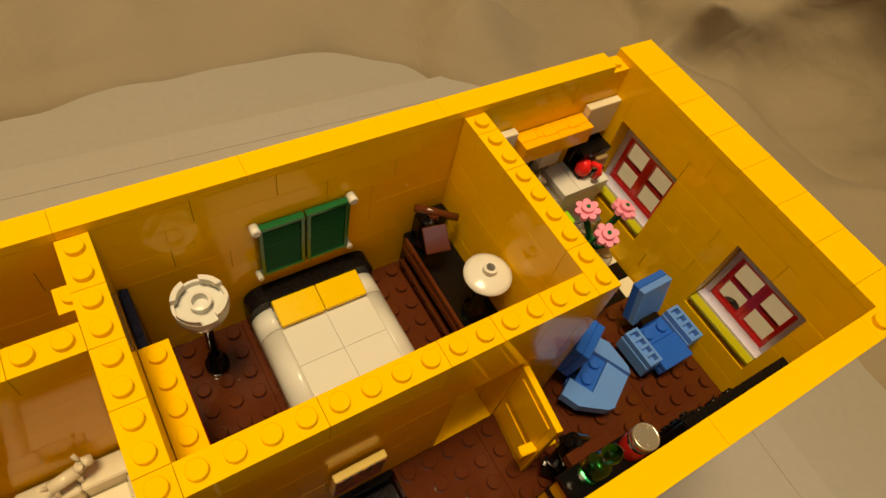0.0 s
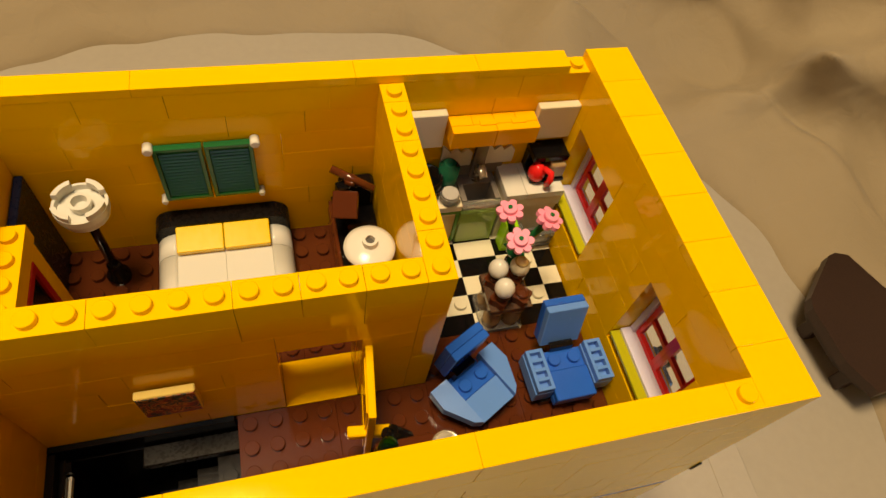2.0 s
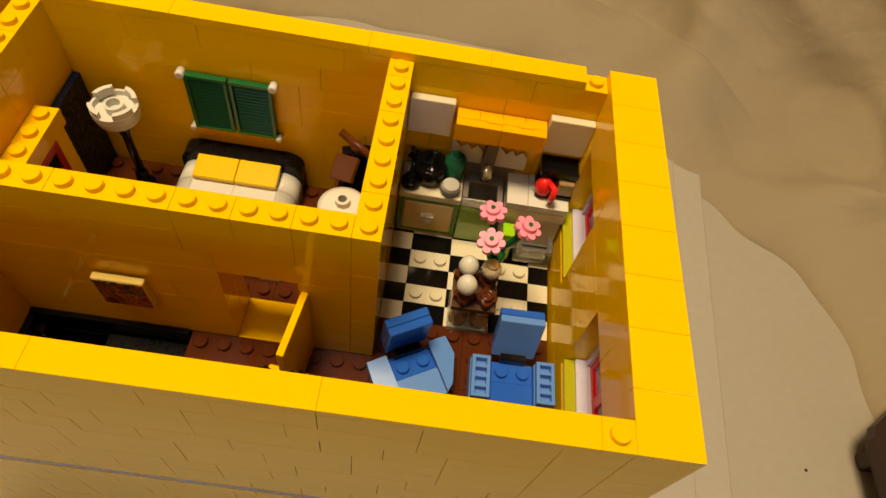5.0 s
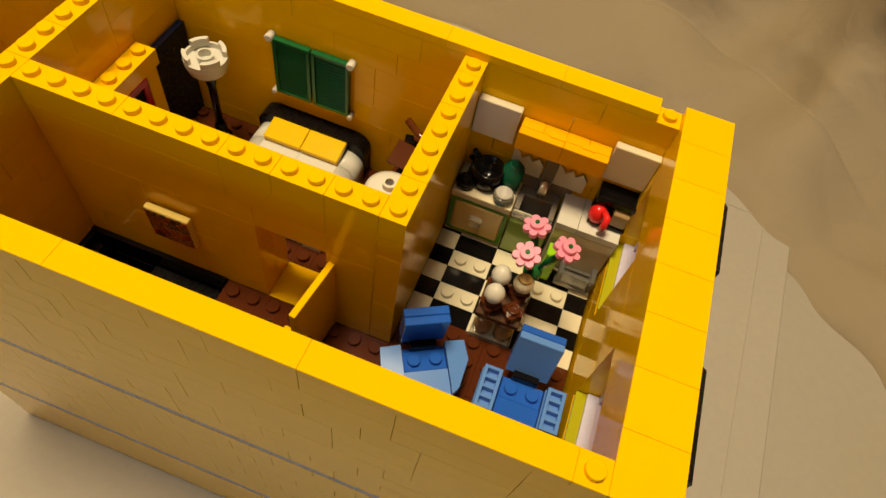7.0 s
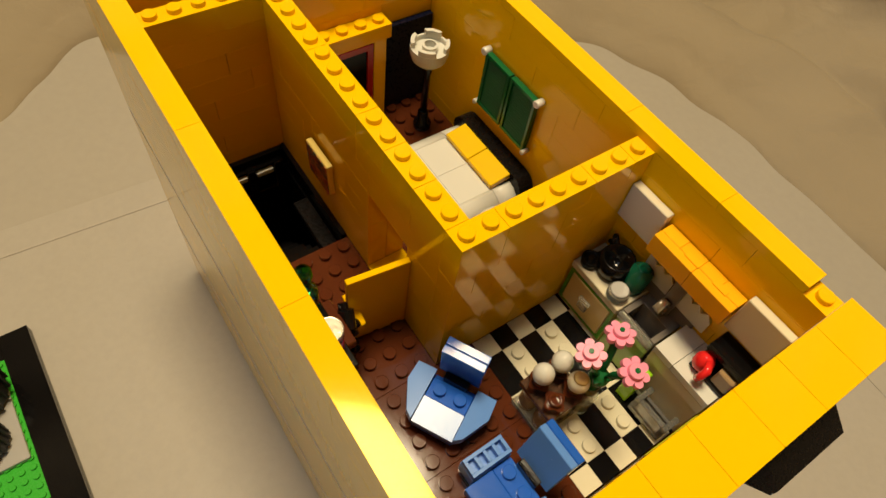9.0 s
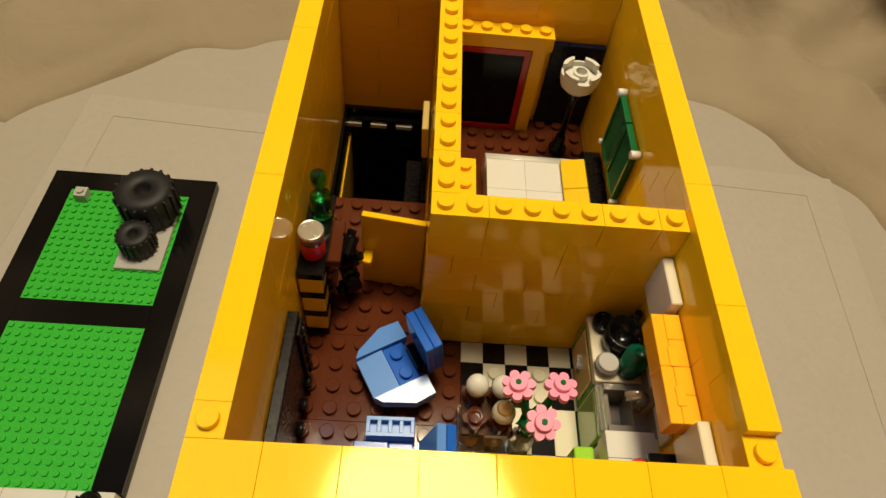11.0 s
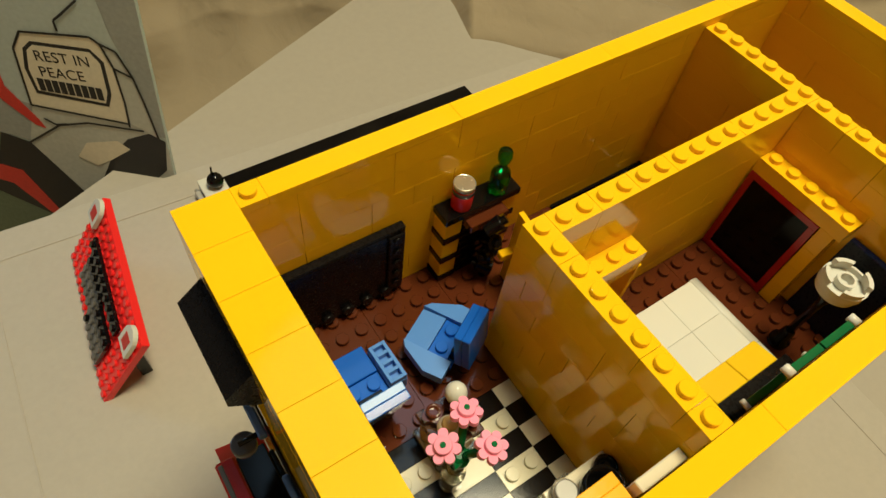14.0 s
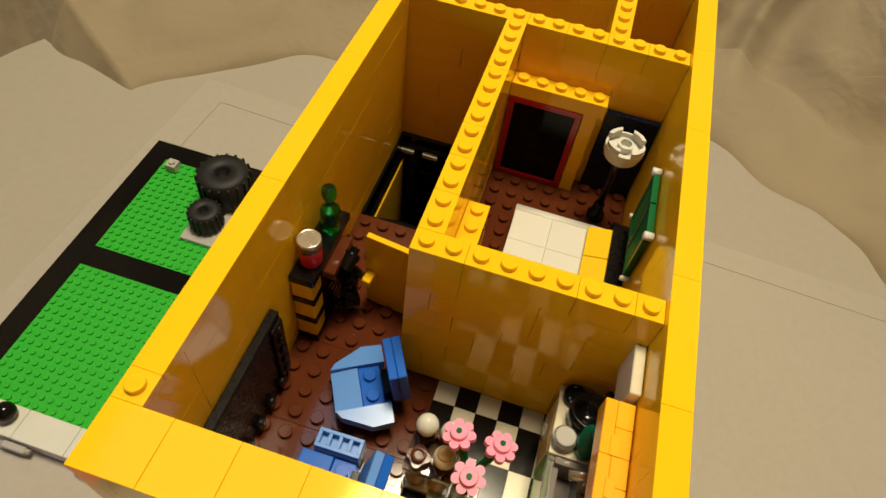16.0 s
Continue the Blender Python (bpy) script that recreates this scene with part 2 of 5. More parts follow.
# ---- mesh building ----
class Shape:
    """Vertices and faces gathered piece by piece, in metres."""

    def __init__(self):
        self.v, self.f, self.soft = [], [], []

    def put(self, verts, faces, m=None, soft=False):
        k = len(self.v)
        self.v += [tuple(m @ Vector(p)) for p in verts] if m else verts
        self.f += [[i + k for i in f] for f in faces]
        self.soft += [soft] * len(faces)
        return self

    def box(self, a, b, c=0.00012, m=None):
        """A box from corner a to corner b with chamfered edges."""
        (x0, y0, z0), (x1, y1, z1) = a, b
        c = min(c, (x1 - x0) * 0.3, (y1 - y0) * 0.3, (z1 - z0) * 0.3)
        v, ix = [], {}
        for i, X in enumerate((x0, x1)):
            for j, Y in enumerate((y0, y1)):
                for k, Z in enumerate((z0, z1)):
                    sx, sy, sz = (1 - 2 * i) * c, (1 - 2 * j) * c, (1 - 2 * k) * c
                    ix[i, j, k] = len(v)
                    v += [(X, Y + sy, Z + sz), (X + sx, Y, Z + sz), (X + sx, Y + sy, Z)]
        q = lambda ax, *cs: [ix[t] + ax for t in cs]
        f = [q(0, (0, 0, 0), (0, 0, 1), (0, 1, 1), (0, 1, 0)), q(0, (1, 0, 0), (1, 1, 0), (1, 1, 1), (1, 0, 1)),
             q(1, (0, 0, 0), (1, 0, 0), (1, 0, 1), (0, 0, 1)), q(1, (0, 1, 0), (0, 1, 1), (1, 1, 1), (1, 1, 0)),
             q(2, (0, 0, 0), (0, 1, 0), (1, 1, 0), (1, 0, 0)), q(2, (0, 0, 1), (1, 0, 1), (1, 1, 1), (0, 1, 1))]
        for s in (0, 1):
            for t in (0, 1):
                f.append([ix[0, s, t] + 1, ix[1, s, t] + 1, ix[1, s, t] + 2, ix[0, s, t] + 2])
                f.append([ix[s, 0, t] + 0, ix[s, 1, t] + 0, ix[s, 1, t] + 2, ix[s, 0, t] + 2])
                f.append([ix[s, t, 0] + 0, ix[s, t, 1] + 0, ix[s, t, 1] + 1, ix[s, t, 0] + 1])
                for r in (0, 1):
                    f.append([ix[s, t, r], ix[s, t, r] + 1, ix[s, t, r] + 2])
        return self.put(v, f, m)

    def lathe(self, profile, n=20, m=None, soft=True):
        """A body turned about z from (radius, height) pairs; ends close where the radius is 0."""
        v, f = [], []
        for r, z in profile:
            v += [(r * math.cos(2 * math.pi * i / n), r * math.sin(2 * math.pi * i / n), z) for i in range(n)]
        for k in range(len(profile) - 1):
            f += [[k * n + i, k * n + (i + 1) % n, (k + 1) * n + (i + 1) % n, (k + 1) * n + i] for i in range(n)]
        f.append(list(range(n))[::-1])
        f.append([(len(profile) - 1) * n + i for i in range(n)])
        return self.put(v, f, m, soft)

    def stud(self, x, y, z, n=18, m=None):
        r, h, c = 2.4 * MM, 1.7 * MM, 0.18 * MM
        t = Matrix.Translation((x, y, z))
        return self.lathe([(r, 0), (r, h - c), (r - c, h)], n, m @ t if m else t, False)

    def prism(self, outline, z0, z1, m=None, soft=False):
        """A flat outline of (x, y) pairs, anticlockwise, drawn up from z0 to z1."""
        n = len(outline)
        v = [(x, y, z0) for x, y in outline] + [(x, y, z1) for x, y in outline]
        f = [list(range(n))[::-1], list(range(n, 2 * n))] + [[i, (i + 1) % n, n + (i + 1) % n, n + i] for i in range(n)]
        return self.put(v, f, m, soft)

    def tube(self, points, r, n=8, m=None):
        v, f = [], []
        pts = [Vector(p) for p in points]
        for i, p in enumerate(pts):
            d = (pts[min(i + 1, len(pts) - 1)] - pts[max(i - 1, 0)]).normalized()
            a = d.orthogonal().normalized()
            if abs(d.z) < 0.95:
                a = d.cross(Vector((0, 0, 1))).normalized()
            b = d.cross(a)
            v += [tuple(p + r * (math.cos(2 * math.pi * k / n) * a + math.sin(2 * math.pi * k / n) * b)) for k in range(n)]
        for i in range(len(pts) - 1):
            f += [[i * n + k, i * n + (k + 1) % n, (i + 1) * n + (k + 1) % n, (i + 1) * n + k] for k in range(n)]
        f += [list(range(n))[::-1], [(len(pts) - 1) * n + k for k in range(n)]]
        return self.put(v, f, m, True)

    def mesh(self, name, mat):
        me = bpy.data.meshes.new(name)
        me.from_pydata(self.v, [], self.f)
        bm = bmesh.new()
        bm.from_mesh(me)
        bmesh.ops.recalc_face_normals(bm, faces=bm.faces)
        bm.to_mesh(me)
        bm.free()
        for p, s in zip(me.polygons, self.soft):
            p.use_smooth = s and len(p.vertices) < 7
        me.materials.append(mat)
        return me


def thing(name, label, category, m=None, group="", kind=""):
    """The Empty at the base of a thing."""
    ob = new(name)
    ob.empty_display_size = 0.004
    ob.matrix_world = m or Matrix()
    return tagged(ob, label, category, group, kind)


def part(name, shape, mat, parent, label="", m=None):
    ob = new(name, shape if isinstance(shape, bpy.types.Mesh) else shape.mesh(name, mat))
    ob.parent = parent
    if m:
        ob.matrix_local = m
    return tagged(ob, label) if label else ob


def at(x, y, z, turn=0.0, tilt=0.0):
    """A pose from studs in plan and millimetres in height."""
    return pose(x * U, y * U, z * MM, tilt, 0, turn)


BRICKS = {}


def brick_mesh(nx, ny, h, mat, studs=True, gap=0.035):
    """A plate, tile or brick of nx by ny studs and h mm, its corner at the origin."""
    key = (nx, ny, h, mat.name, studs)
    if key not in BRICKS:
        s, g = Shape(), gap * MM
        if h > 6 and mat is YELLOW:      # wall bricks: tight bed joints, open upright joints
            s.box((0.065 * MM, 0.065 * MM, 0.004 * MM), (nx * U - 0.065 * MM, ny * U - 0.065 * MM, h * MM - 0.004 * MM), 0.00005)
        else:
            s.box((g, g, 0.02 * MM), (nx * U - g, ny * U - g, h * MM - 0.01 * MM), 0.00010)
        if studs:
            for i in range(int(nx)):
                for j in range(int(ny)):
                    s.stud((i + 0.5) * U, (j + 0.5) * U, h * MM)
        BRICKS[key] = s.mesh("brick", mat)
    return BRICKS[key]


def piece(name, parent, x, y, z, nx, ny, h, mat, studs=True, label=""):
    return part(name, brick_mesh(nx, ny, h, mat, studs), mat, parent, label, at(x, y, z))


# ---- room, cloth and table ----
def room_shell():
    """Unseen plain shell added round the table so light bounces as it does indoors."""
    s = Shape()
    s.box((-1.9, -1.9, 1.60), (1.9, 1.9, 1.66))
    tagged(new("ceiling", s.mesh("ceiling", PLASTER)), "unseen cream plaster ceiling added to bounce light", "ceiling", kind="structure")
    for name, a, b in (("wall_east", (1.8, -1.9, -0.36), (1.9, 1.9, 1.6)), ("wall_west", (-1.9, -1.9, -0.36), (-1.8, 1.9, 1.6)),
                       ("wall_north", (-1.8, 1.8, -0.36), (1.8, 1.9, 1.6)), ("wall_south", (-1.8, -1.9, -0.36), (1.8, -1.8, 1.6))):
        tagged(new(name, Shape().box(a, b).mesh(name, PLASTER)), "unseen cream plaster wall added to bounce light", "wall", kind="structure")


CX, CY = -6.5 * U, 2 * U     # middle of the table


def sector(a):
    """1 towards the comic book, where the table ends and the cloth hangs lower, 0 elsewhere."""
    d = abs((a - math.radians(-78) + math.pi) % (2 * math.pi) - math.pi)
    return max(0.0, min(1.0, (math.radians(42) - d) / math.radians(9)))


def opening(a):
    """1 where the unseen cloth is lowered to let the daylight lamp in, 0 elsewhere."""
    d = abs((a - math.radians(-36) + math.pi) % (2 * math.pi) - math.pi)
    return max(0.0, min(1.0, (math.radians(40) - d) / math.radians(12)))


def bedsheet():
    """One cream sheet: its rolled hem lies on the white table and it is drawn up all round as a backdrop, in loose folds."""
    n, rings = 840, 210
    v, f = [], []
    for k in range(rings + 1):
        way = 1.15 * (k / rings) ** 1.25         # distance along the cloth from its hem
        for i in range(n):
            a = 2 * math.pi * i / n
            low = sector(a)
            p = Vector((math.cos(a) * 2.4, math.sin(a) * 2.4, 0))
            hem = 0.372 + 0.030 * noise.noise(p * 1.1 + Vector((3, 7, 1))) + 0.012 * noise.noise(p * 3.1)
            hem += 0.05 * low
            bend = max(0.0, way - 0.05)
            if bend < 0.20:
                w = bend / 0.20 * math.pi / 2
                r, z = hem + min(way, 0.05) + 0.127 * math.sin(w), 0.127 * (1 - math.cos(w))
            else:
                w = math.pi / 2
                r, z = hem + 0.177 + 0.08 * (bend - 0.20), 0.127 + 0.99 * (bend - 0.20) * (1 - 0.95 * opening(a))
            roll = (0.010 + 0.022 * max(0.0, 0.4 + noise.noise(p * 1.6 + Vector((9, 2, 4))))) * (math.sin(math.pi * min(1.0, way / 0.10)) ** 0.7 if 0 < way < 0.10 else 0.0)
            g = max(0.0, min(1.0, (way - 0.02) / 0.12))
            fold = noise.noise(p * 1.3 + Vector((0, 0, way * 2.0))) * 0.04
            for q, (slope, freq, amp) in enumerate(((6.0, 1.1, 0.034), (-5.0, 1.6, 0.024), (2.5, 2.6, 0.012))):
                n0 = noise.noise(Vector((math.cos(a + slope * way / 4) * freq, math.sin(a + slope * way / 4) * freq, way * 1.2 + 7.0 * q)))
                fold += amp * math.exp(-(n0 / 0.12) ** 2)
            warp = noise.noise(Vector((p.x * 0.9, p.y * 0.9, way * 2.2)))
            arc = a * 0.53 + way * (1.1 + 0.6 * noise.noise(p * 0.8))
            wave = abs(math.sin(arc * 13.0 + 7.0 * warp))
            fold += 0.06 * (1.0 - math.sqrt(wave * wave + 0.16)) * (0.3 + 1.1 * max(0.0, noise.noise(p * 1.1 + Vector((4, 1, way * 2)))))
            fold = max(0.0, fold + 0.01) * g
            rr = r - fold * math.sin(w)
            z0 = (BOARD - 6.4) * MM - 0.1125 * low
            v.append((CX + rr * math.cos(a), CY + rr * math.sin(a), z0 + z + fold * math.cos(w) + roll * (1 - low)))
    for k in range(rings):
        f += [[k * n + i, k * n + (i + 1) % n, (k + 1) * n + (i + 1) % n, (k + 1) * n + i] for i in range(n)]
    s = Shape()
    s.put(v, f, None, True)
    tagged(new("backdrop", s.mesh("backdrop", SHEET)), "creased cream cotton sheet draped round the table", "cloth backdrop", kind="structure")


def table():
    """White platform under everything; one side is cut straight where the comic book stands below its edge."""
    o = []
    for k in range(120):
        a = 2 * math.pi * k / 120
        r = 0.50
        x, y = CX + r * math.cos(a), CY + r * math.sin(a)
        edge = (-41.6 + 0.42 * (x / U - 5.7)) * U
        if y < edge:
            y = edge
        o.append((x, y))
    s = Shape().prism(o, (BOARD - 116) * MM, (BOARD - 6.5) * MM)
    tagged(new("table", s.mesh("table", PAPER)), "wide white table top under the board", "table", kind="structure")
    s = Shape()
    s.box((-1.8, -1.8, (BOARD - 130) * MM), (1.8, 1.8, (BOARD - 119.5) * MM))
    tagged(new("ground", s.mesh("ground", SHEET)), "cream cloth covered floor below the table", "floor", kind="structure")


CRUMB = (34.0, 4.5)


def foam_board():
    """White board under the house, slightly askew to it, with a shallow ridge inside its rim."""
    ob = thing("foam_board", "white foam board under the toy house", "board", at(-3.0, 2.6, BOARD - 6, -3.0))
    w, d, h = 30.2 * U, 37.6 * U, 6 * MM
    part("panel", Shape().box((-w, -d, 0), (w, d, h), 0.0008), FOAM, ob)
    gx, gy, e = 27.4 * U, 34.4 * U, 0.0005
    for a, b in (((-gx, gy - e, h), (gx, gy + e, h + e)), ((-gx, -gy - e, h), (gx, -gy + e, h + e)), ((gx - e, -gy, h), (gx + e, gy, h + e)), ((-gx - e, -gy, h), (-gx + e, gy, h + e))):
        part("ridge", Shape().box(a, b, 0.0002), FOAM, ob)
    spot = Shape().lathe([(1.0 * MM, 0), (0.9 * MM, 0.5 * MM), (0.4 * MM, 0.8 * MM)], 10)
    tagged(new("crumb", spot.mesh("crumb", INK)), "tiny dark crumb lying on the white table", "crumb").matrix_world = at(CRUMB[0], CRUMB[1], BOARD - 6.45)


def daylight_frame():
    """Unseen white frame, added round the lamp that stands in for window daylight."""
    ob = thing("lamp_frame", "unseen white frame added round the daylight lamp", "window", pose(1.05, -1.79, 0.5), "", "structure")
    for name, a, b in (("frame", (-0.5, -0.005, -0.5), (0.5, 0.03, -0.42)), ("frame", (-0.5, -0.005, 0.42), (0.5, 0.03, 0.5)), ("frame", (-0.5, -0.005, -0.42), (-0.42, 0.03, 0.42)), ("frame", (0.42, -0.005, -0.42), (0.5, 0.03, 0.42))):
        part(name, Shape().box(a, b, 0.004), PAPER, ob)


room_shell()
daylight_frame()
bedsheet()
table()
foam_board()


# ---- walls of the toy house ----
def lay(wall, along, fixed, a, b, rows, holes=(), deep=1, lengths=(2, 3, 4, 6, 8), studded=False, mat=YELLOW, seed=1):
    """Courses of bricks. along: 'x' or 'y'; fixed: the other coordinate; rows: (bottom, height) in mm; holes: (from, to, bottom, top)."""
    r = random.Random(seed)
    for k, (z, h) in enumerate(rows):
        spans, cuts = [], sorted((p, q) for p, q, lo, hi in holes if lo < z + h - 0.5 and hi > z + 0.5)
        s = a
        for p, q in cuts:
            if p > s:
                spans.append((s, p))
            s = max(s, q)
        if s < b:
            spans.append((s, b))
        for p, q in spans:
            first = True
            while p < q - 1e-6:
                n = r.choice(lengths)
                if first and k % 2:
                    n = r.choice((1, 2, 3))
                n = min(n, q - p)
                if q - p - n == 1 and n > 2:
                    n -= 1
                first = False
                last = studded and k == len(rows) - 1
                x, y, nx, ny = (p, fixed, n, deep) if along == "x" else (fixed, p, deep, n)
                ob = piece("brick", wall, x, y, z, nx, ny, h, mat, last)
                slip, lean = r.uniform(-0.05, 0.05) * MM, r.uniform(-0.025, 0.025) * MM
                ob.location += Vector((slip, lean, 0)) if along == "x" else Vector((lean, slip, 0))
                p += n


def courses(bottom, top, base=6.4):
    rows, z = ([(bottom, base)] if base else []), bottom + base
    while z < top - 0.01:
        h = min(9.6, top - z)
        rows.append((z, h))
        z += h
    return rows


UPPER = courses(FLOOR, 0.0)
SLAB = [(-83.2, 9.6)]
LOWER = courses(-169.9, -87.6, 0)
BASE = courses(-228.0, -176.2, 0)


def wall(name, label):
    return thing(name, label, "wall", None, "", "structure")


def tiles(parent, along, fixed, a, joints, z, deep, studs_at=()):
    """Smooth tiles along a wall's top; joints: where each one ends; studs_at: those that carry studs instead."""
    for b in joints:
        n = b - a
        st = b in studs_at
        x, y, nx, ny = (a, fixed, n, deep) if along == "x" else (fixed, a, deep, n)
        piece("stud_plate" if st else "tile", parent, x, y, z, nx, ny, 3.2, YELLOW, st)
        a = b


def joints(parent, x0, y0, x1, y1):
    """Bluish-grey plates where one storey stands on the next."""
    for z0, z1 in ((-87.5, -83.3), (-176.1, -170.0)):
        part("storey_joint", Shape().box(((x0 + 0.01) * U, (y0 + 0.01) * U, z0 * MM), ((x1 - 0.01) * U, (y1 - 0.01) * U, z1 * MM), 0.0003), SLATE, parent, "bluish-grey plate between the storeys")


def shell_wall(name, label):
    """An outer wall; the shell sits a little off the grid of the inner walls."""
    w = wall(name, label)
    w.matrix_world = at(SHELL, 0, 0)
    return w


def house_walls():
    long = (4, 6, 8, 8)
    w = shell_wall("wall_back", "tall yellow brick wall of the toy house with smooth tiled top")
    lay(w, "x", 9, -23, 8, UPPER, (), 1, (4, 3, 6, 8), seed=3)
    lay(w, "x", 9, -23, 8, SLAB + LOWER + BASE, (), 1, (8, 10), seed=4)
    joints(w, -23, 9, 8, 10)
    tiles(w, "x", 9, -23, (-22, -16, -10, -2, 3, 7), 0, 1, (-22,))
    piece("stud_plate", w, 7, 9, 0.0 - 3.2, 1, 1, 3.2, YELLOW)
    w = shell_wall("wall_front", "tall yellow brick front wall of the toy house with visible joints")
    lay(w, "x", -6, -23, 8, UPPER, (), 1, (2, 3, 4, 4), seed=11)
    lay(w, "x", -6, -23, 8, SLAB + LOWER + BASE, (), 1, (2, 3, 4), seed=12)
    joints(w, -23, -6, 8, -5)
    tiles(w, "x", -6, -23, (-17, -9, -1, 7, 8), 0, 1, (8,))
    w = shell_wall("wall_end", "yellow brick end wall with two windows and wide tiled top")
    holes = ((-4, 0, -54.4, -25.6), (4, 8, -54.4, -25.6))
    lay(w, "y", 8, -6, 10, UPPER, holes, 2, long, seed=21)
    lay(w, "y", 8, -6, 10, SLAB + LOWER + BASE, (), 2, (6, 8), seed=22)
    joints(w, 8, -6, 10, 10)
    for k in range(8):
        piece("tile", w, 8, -6 + 2 * k, 0, 2, 2, 3.2, YELLOW, False)
    w = shell_wall("wall_far_end", "yellow brick far end wall of the toy house")
    lay(w, "y", -23, -5, 9, UPPER, (), 1, long, seed=31)
    lay(w, "y", -23, -5, 9, SLAB + LOWER + BASE, (), 1, (7,), seed=32)
    joints(w, -23, -5, -22, 9)
    tiles(w, "y", -23, -5, (1, 9), 0, 1)
    w = wall("wall_partition", "yellow brick partition with studded top and a doorway")
    rows = UPPER[:-1]
    lay(w, "x", 0, -15, -1, rows, ((-6, -3, FLOOR, -32.0),), 1, (4, 6, 8), seed=41)
    top = UPPER[-1]
    for a, n in ((-15, 4), (-11, 4), (-7, 2), (-5, 2), (-3, 2)):
        piece("brick", w, a, 0, top[0], n, 1, top[1], YELLOW)
    w = wall("wall_divider", "yellow brick divider between bedroom and kitchen with studded top")
    lay(w, "y", -1, 0, 9, rows, (), 1, (2, 3, 4), seed=53)
    for a, n in ((0, 2), (2, 4), (6, 2), (8, 1)):
        piece("brick", w, -1, a, top[0], 1, n, top[1], YELLOW)
    w = wall("wall_cross", "yellow brick cross wall with studded top")
    lay(w, "y", -16, -5, 9, rows, ((5, 9, FLOOR, -200),), 1, long, seed=61)
    for a, n in ((-5, 6), (1, 2), (3, 2), (5, 2), (7, 2)):
        piece("brick", w, -16, a, top[0], 1, n, top[1], YELLOW)
    w = wall("wall_side", "short yellow brick wall with studded top")
    lay(w, "x", 5, -22, -16, rows, (), 1, long, seed=71)
    for a, n in ((-22, 4), (-18, 2)):
        piece("brick", w, a, 5, top[0], n, 1, top[1], YELLOW)
    piece("corner_block", w, -16.6, 7.2, -19.2, 1, 1, 9.6, YELLOW)


def floors():
    fl = thing("floor", "reddish-brown studded plastic floor, chequered in the kitchen", "floor", None, "", "structure")
    slab = Shape().box((-22 * U, -5 * U, (FLOOR - 9.5) * MM), (-15 * U, 9 * U, (FLOOR - 3.3) * MM))
    slab.box((-15 * U, 0, (FLOOR - 9.5) * MM), (8 * U, 9 * U, (FLOOR - 3.3) * MM)).box((-8 * U, -5 * U, (FLOOR - 9.5) * MM), (8 * U, 0, (FLOOR - 3.3) * MM))
    part("underside", slab, BROWN, fl)
    z = FLOOR - 3.2
    for x, y, nx, ny in ((-8, -5, 4, 5), (-4, -5, 4, 5), (0, -5, 4, 7), (4, -5, 4, 4), (4, -1, 4, 3),
                         (-15, 1, 4, 8), (-11, 1, 5, 4), (-6, 2, 1, 3), (-11, 5, 6, 4), (-5, 2, 4, 7), (-22, -5, 6, 5), (-22, 0, 6, 5), (-22, 6, 6, 3)):
        piece("plate", fl, x, y, z, nx, ny, 3.2, BROWN)
    piece("threshold", fl, -6, 0, z, 3, 2, 3.4, YELLOW, False, "smooth yellow threshold in the doorway")
    piece("plate", fl, -2, 0, z, 1, 2, 3.2, BROWN, False)
    groups = ((0, 1), (1, 2), (3, 2), (5, 2), (7, 1))
    for row in range(2, 9):
        for g, (x, n) in enumerate(groups):
            light = (row + g) % 2 == 0
            piece("floor_tile", fl, x, row, z, n, 1, 3.2, FLOORWHITE if light else BLACK, light and g in (1, 3) and row < 7)


house_walls()
floors()


def stairwell():
    """Black stairs that lead down from the hall between black walls, with light blocks at the far end."""
    ob = thing("staircase", "black plastic stairs going down from the hall", "stairs", at(-15, -5, FLOOR))
    for name, a, b in (("landing", (0, 0.02, -96), (7, 5, -86)), ("side_panel", (0, 0.02, -86), (0.3, 5, -9.65)), ("side_panel", (0.3, 4.7, -86), (7, 5, -9.7)), ("side_panel", (0.3, 0.02, -14.4), (7, 0.3, -9.7)),
                       ("edge", (0, 4.75, -9.6), (6.9, 5, 1.0)), ("edge", (0, 0.02, -9.6), (0.3, 4.7, 0.6)), ("edge", (0.32, 0.02, -9.6), (6.9, 0.2, 0.4))):
        part(name, Shape().box((a[0] * U, a[1] * U, a[2] * MM), (b[0] * U, b[1] * U, b[2] * MM)), BLACK, ob)
    part("side_wall", Shape().box((0.3 * U, 0.02 * U, -86 * MM), (7 * U, 0.36 * U, -14.5 * MM), 0.0003), YELLOW, ob, "yellow lower wall beside the steps")
    for k in range(6):
        piece("step", ob, 6 - k, 0.4, -19.2 - 9.6 * k, 1, 3.4, 9.6, BLACK, True)
    bar = Shape().box((3.2 * U, 3.85 * U, -10.4 * MM), (6.98 * U, 4.69 * U, -7.0 * MM), 0.0004)
    part("handrail", bar, MATTBLACK, ob, "dull black smooth tile beside the steps")
    for y in (0.06, 1.55, 3.05):
        part("light_block", Shape().box((0.31 * U, y * U, -8.4 * MM), (0.66 * U, (y + 0.95) * U, -6.2 * MM)), WHITE, ob, "small white block")
        part("lattice_bar", Shape().box((0.31 * U, (y + 1.0) * U, -30 * MM), (0.75 * U, (y + 1.4) * U, -3.0 * MM)), BLACK, ob)
    for z in (-5.0, -20.6):
        part("lattice_rail", Shape().box((0.31 * U, 0.04 * U, z * MM), (0.55 * U, 4.6 * U, (z + 1.6) * MM), 0.0003), BLACK, ob)


stairwell()


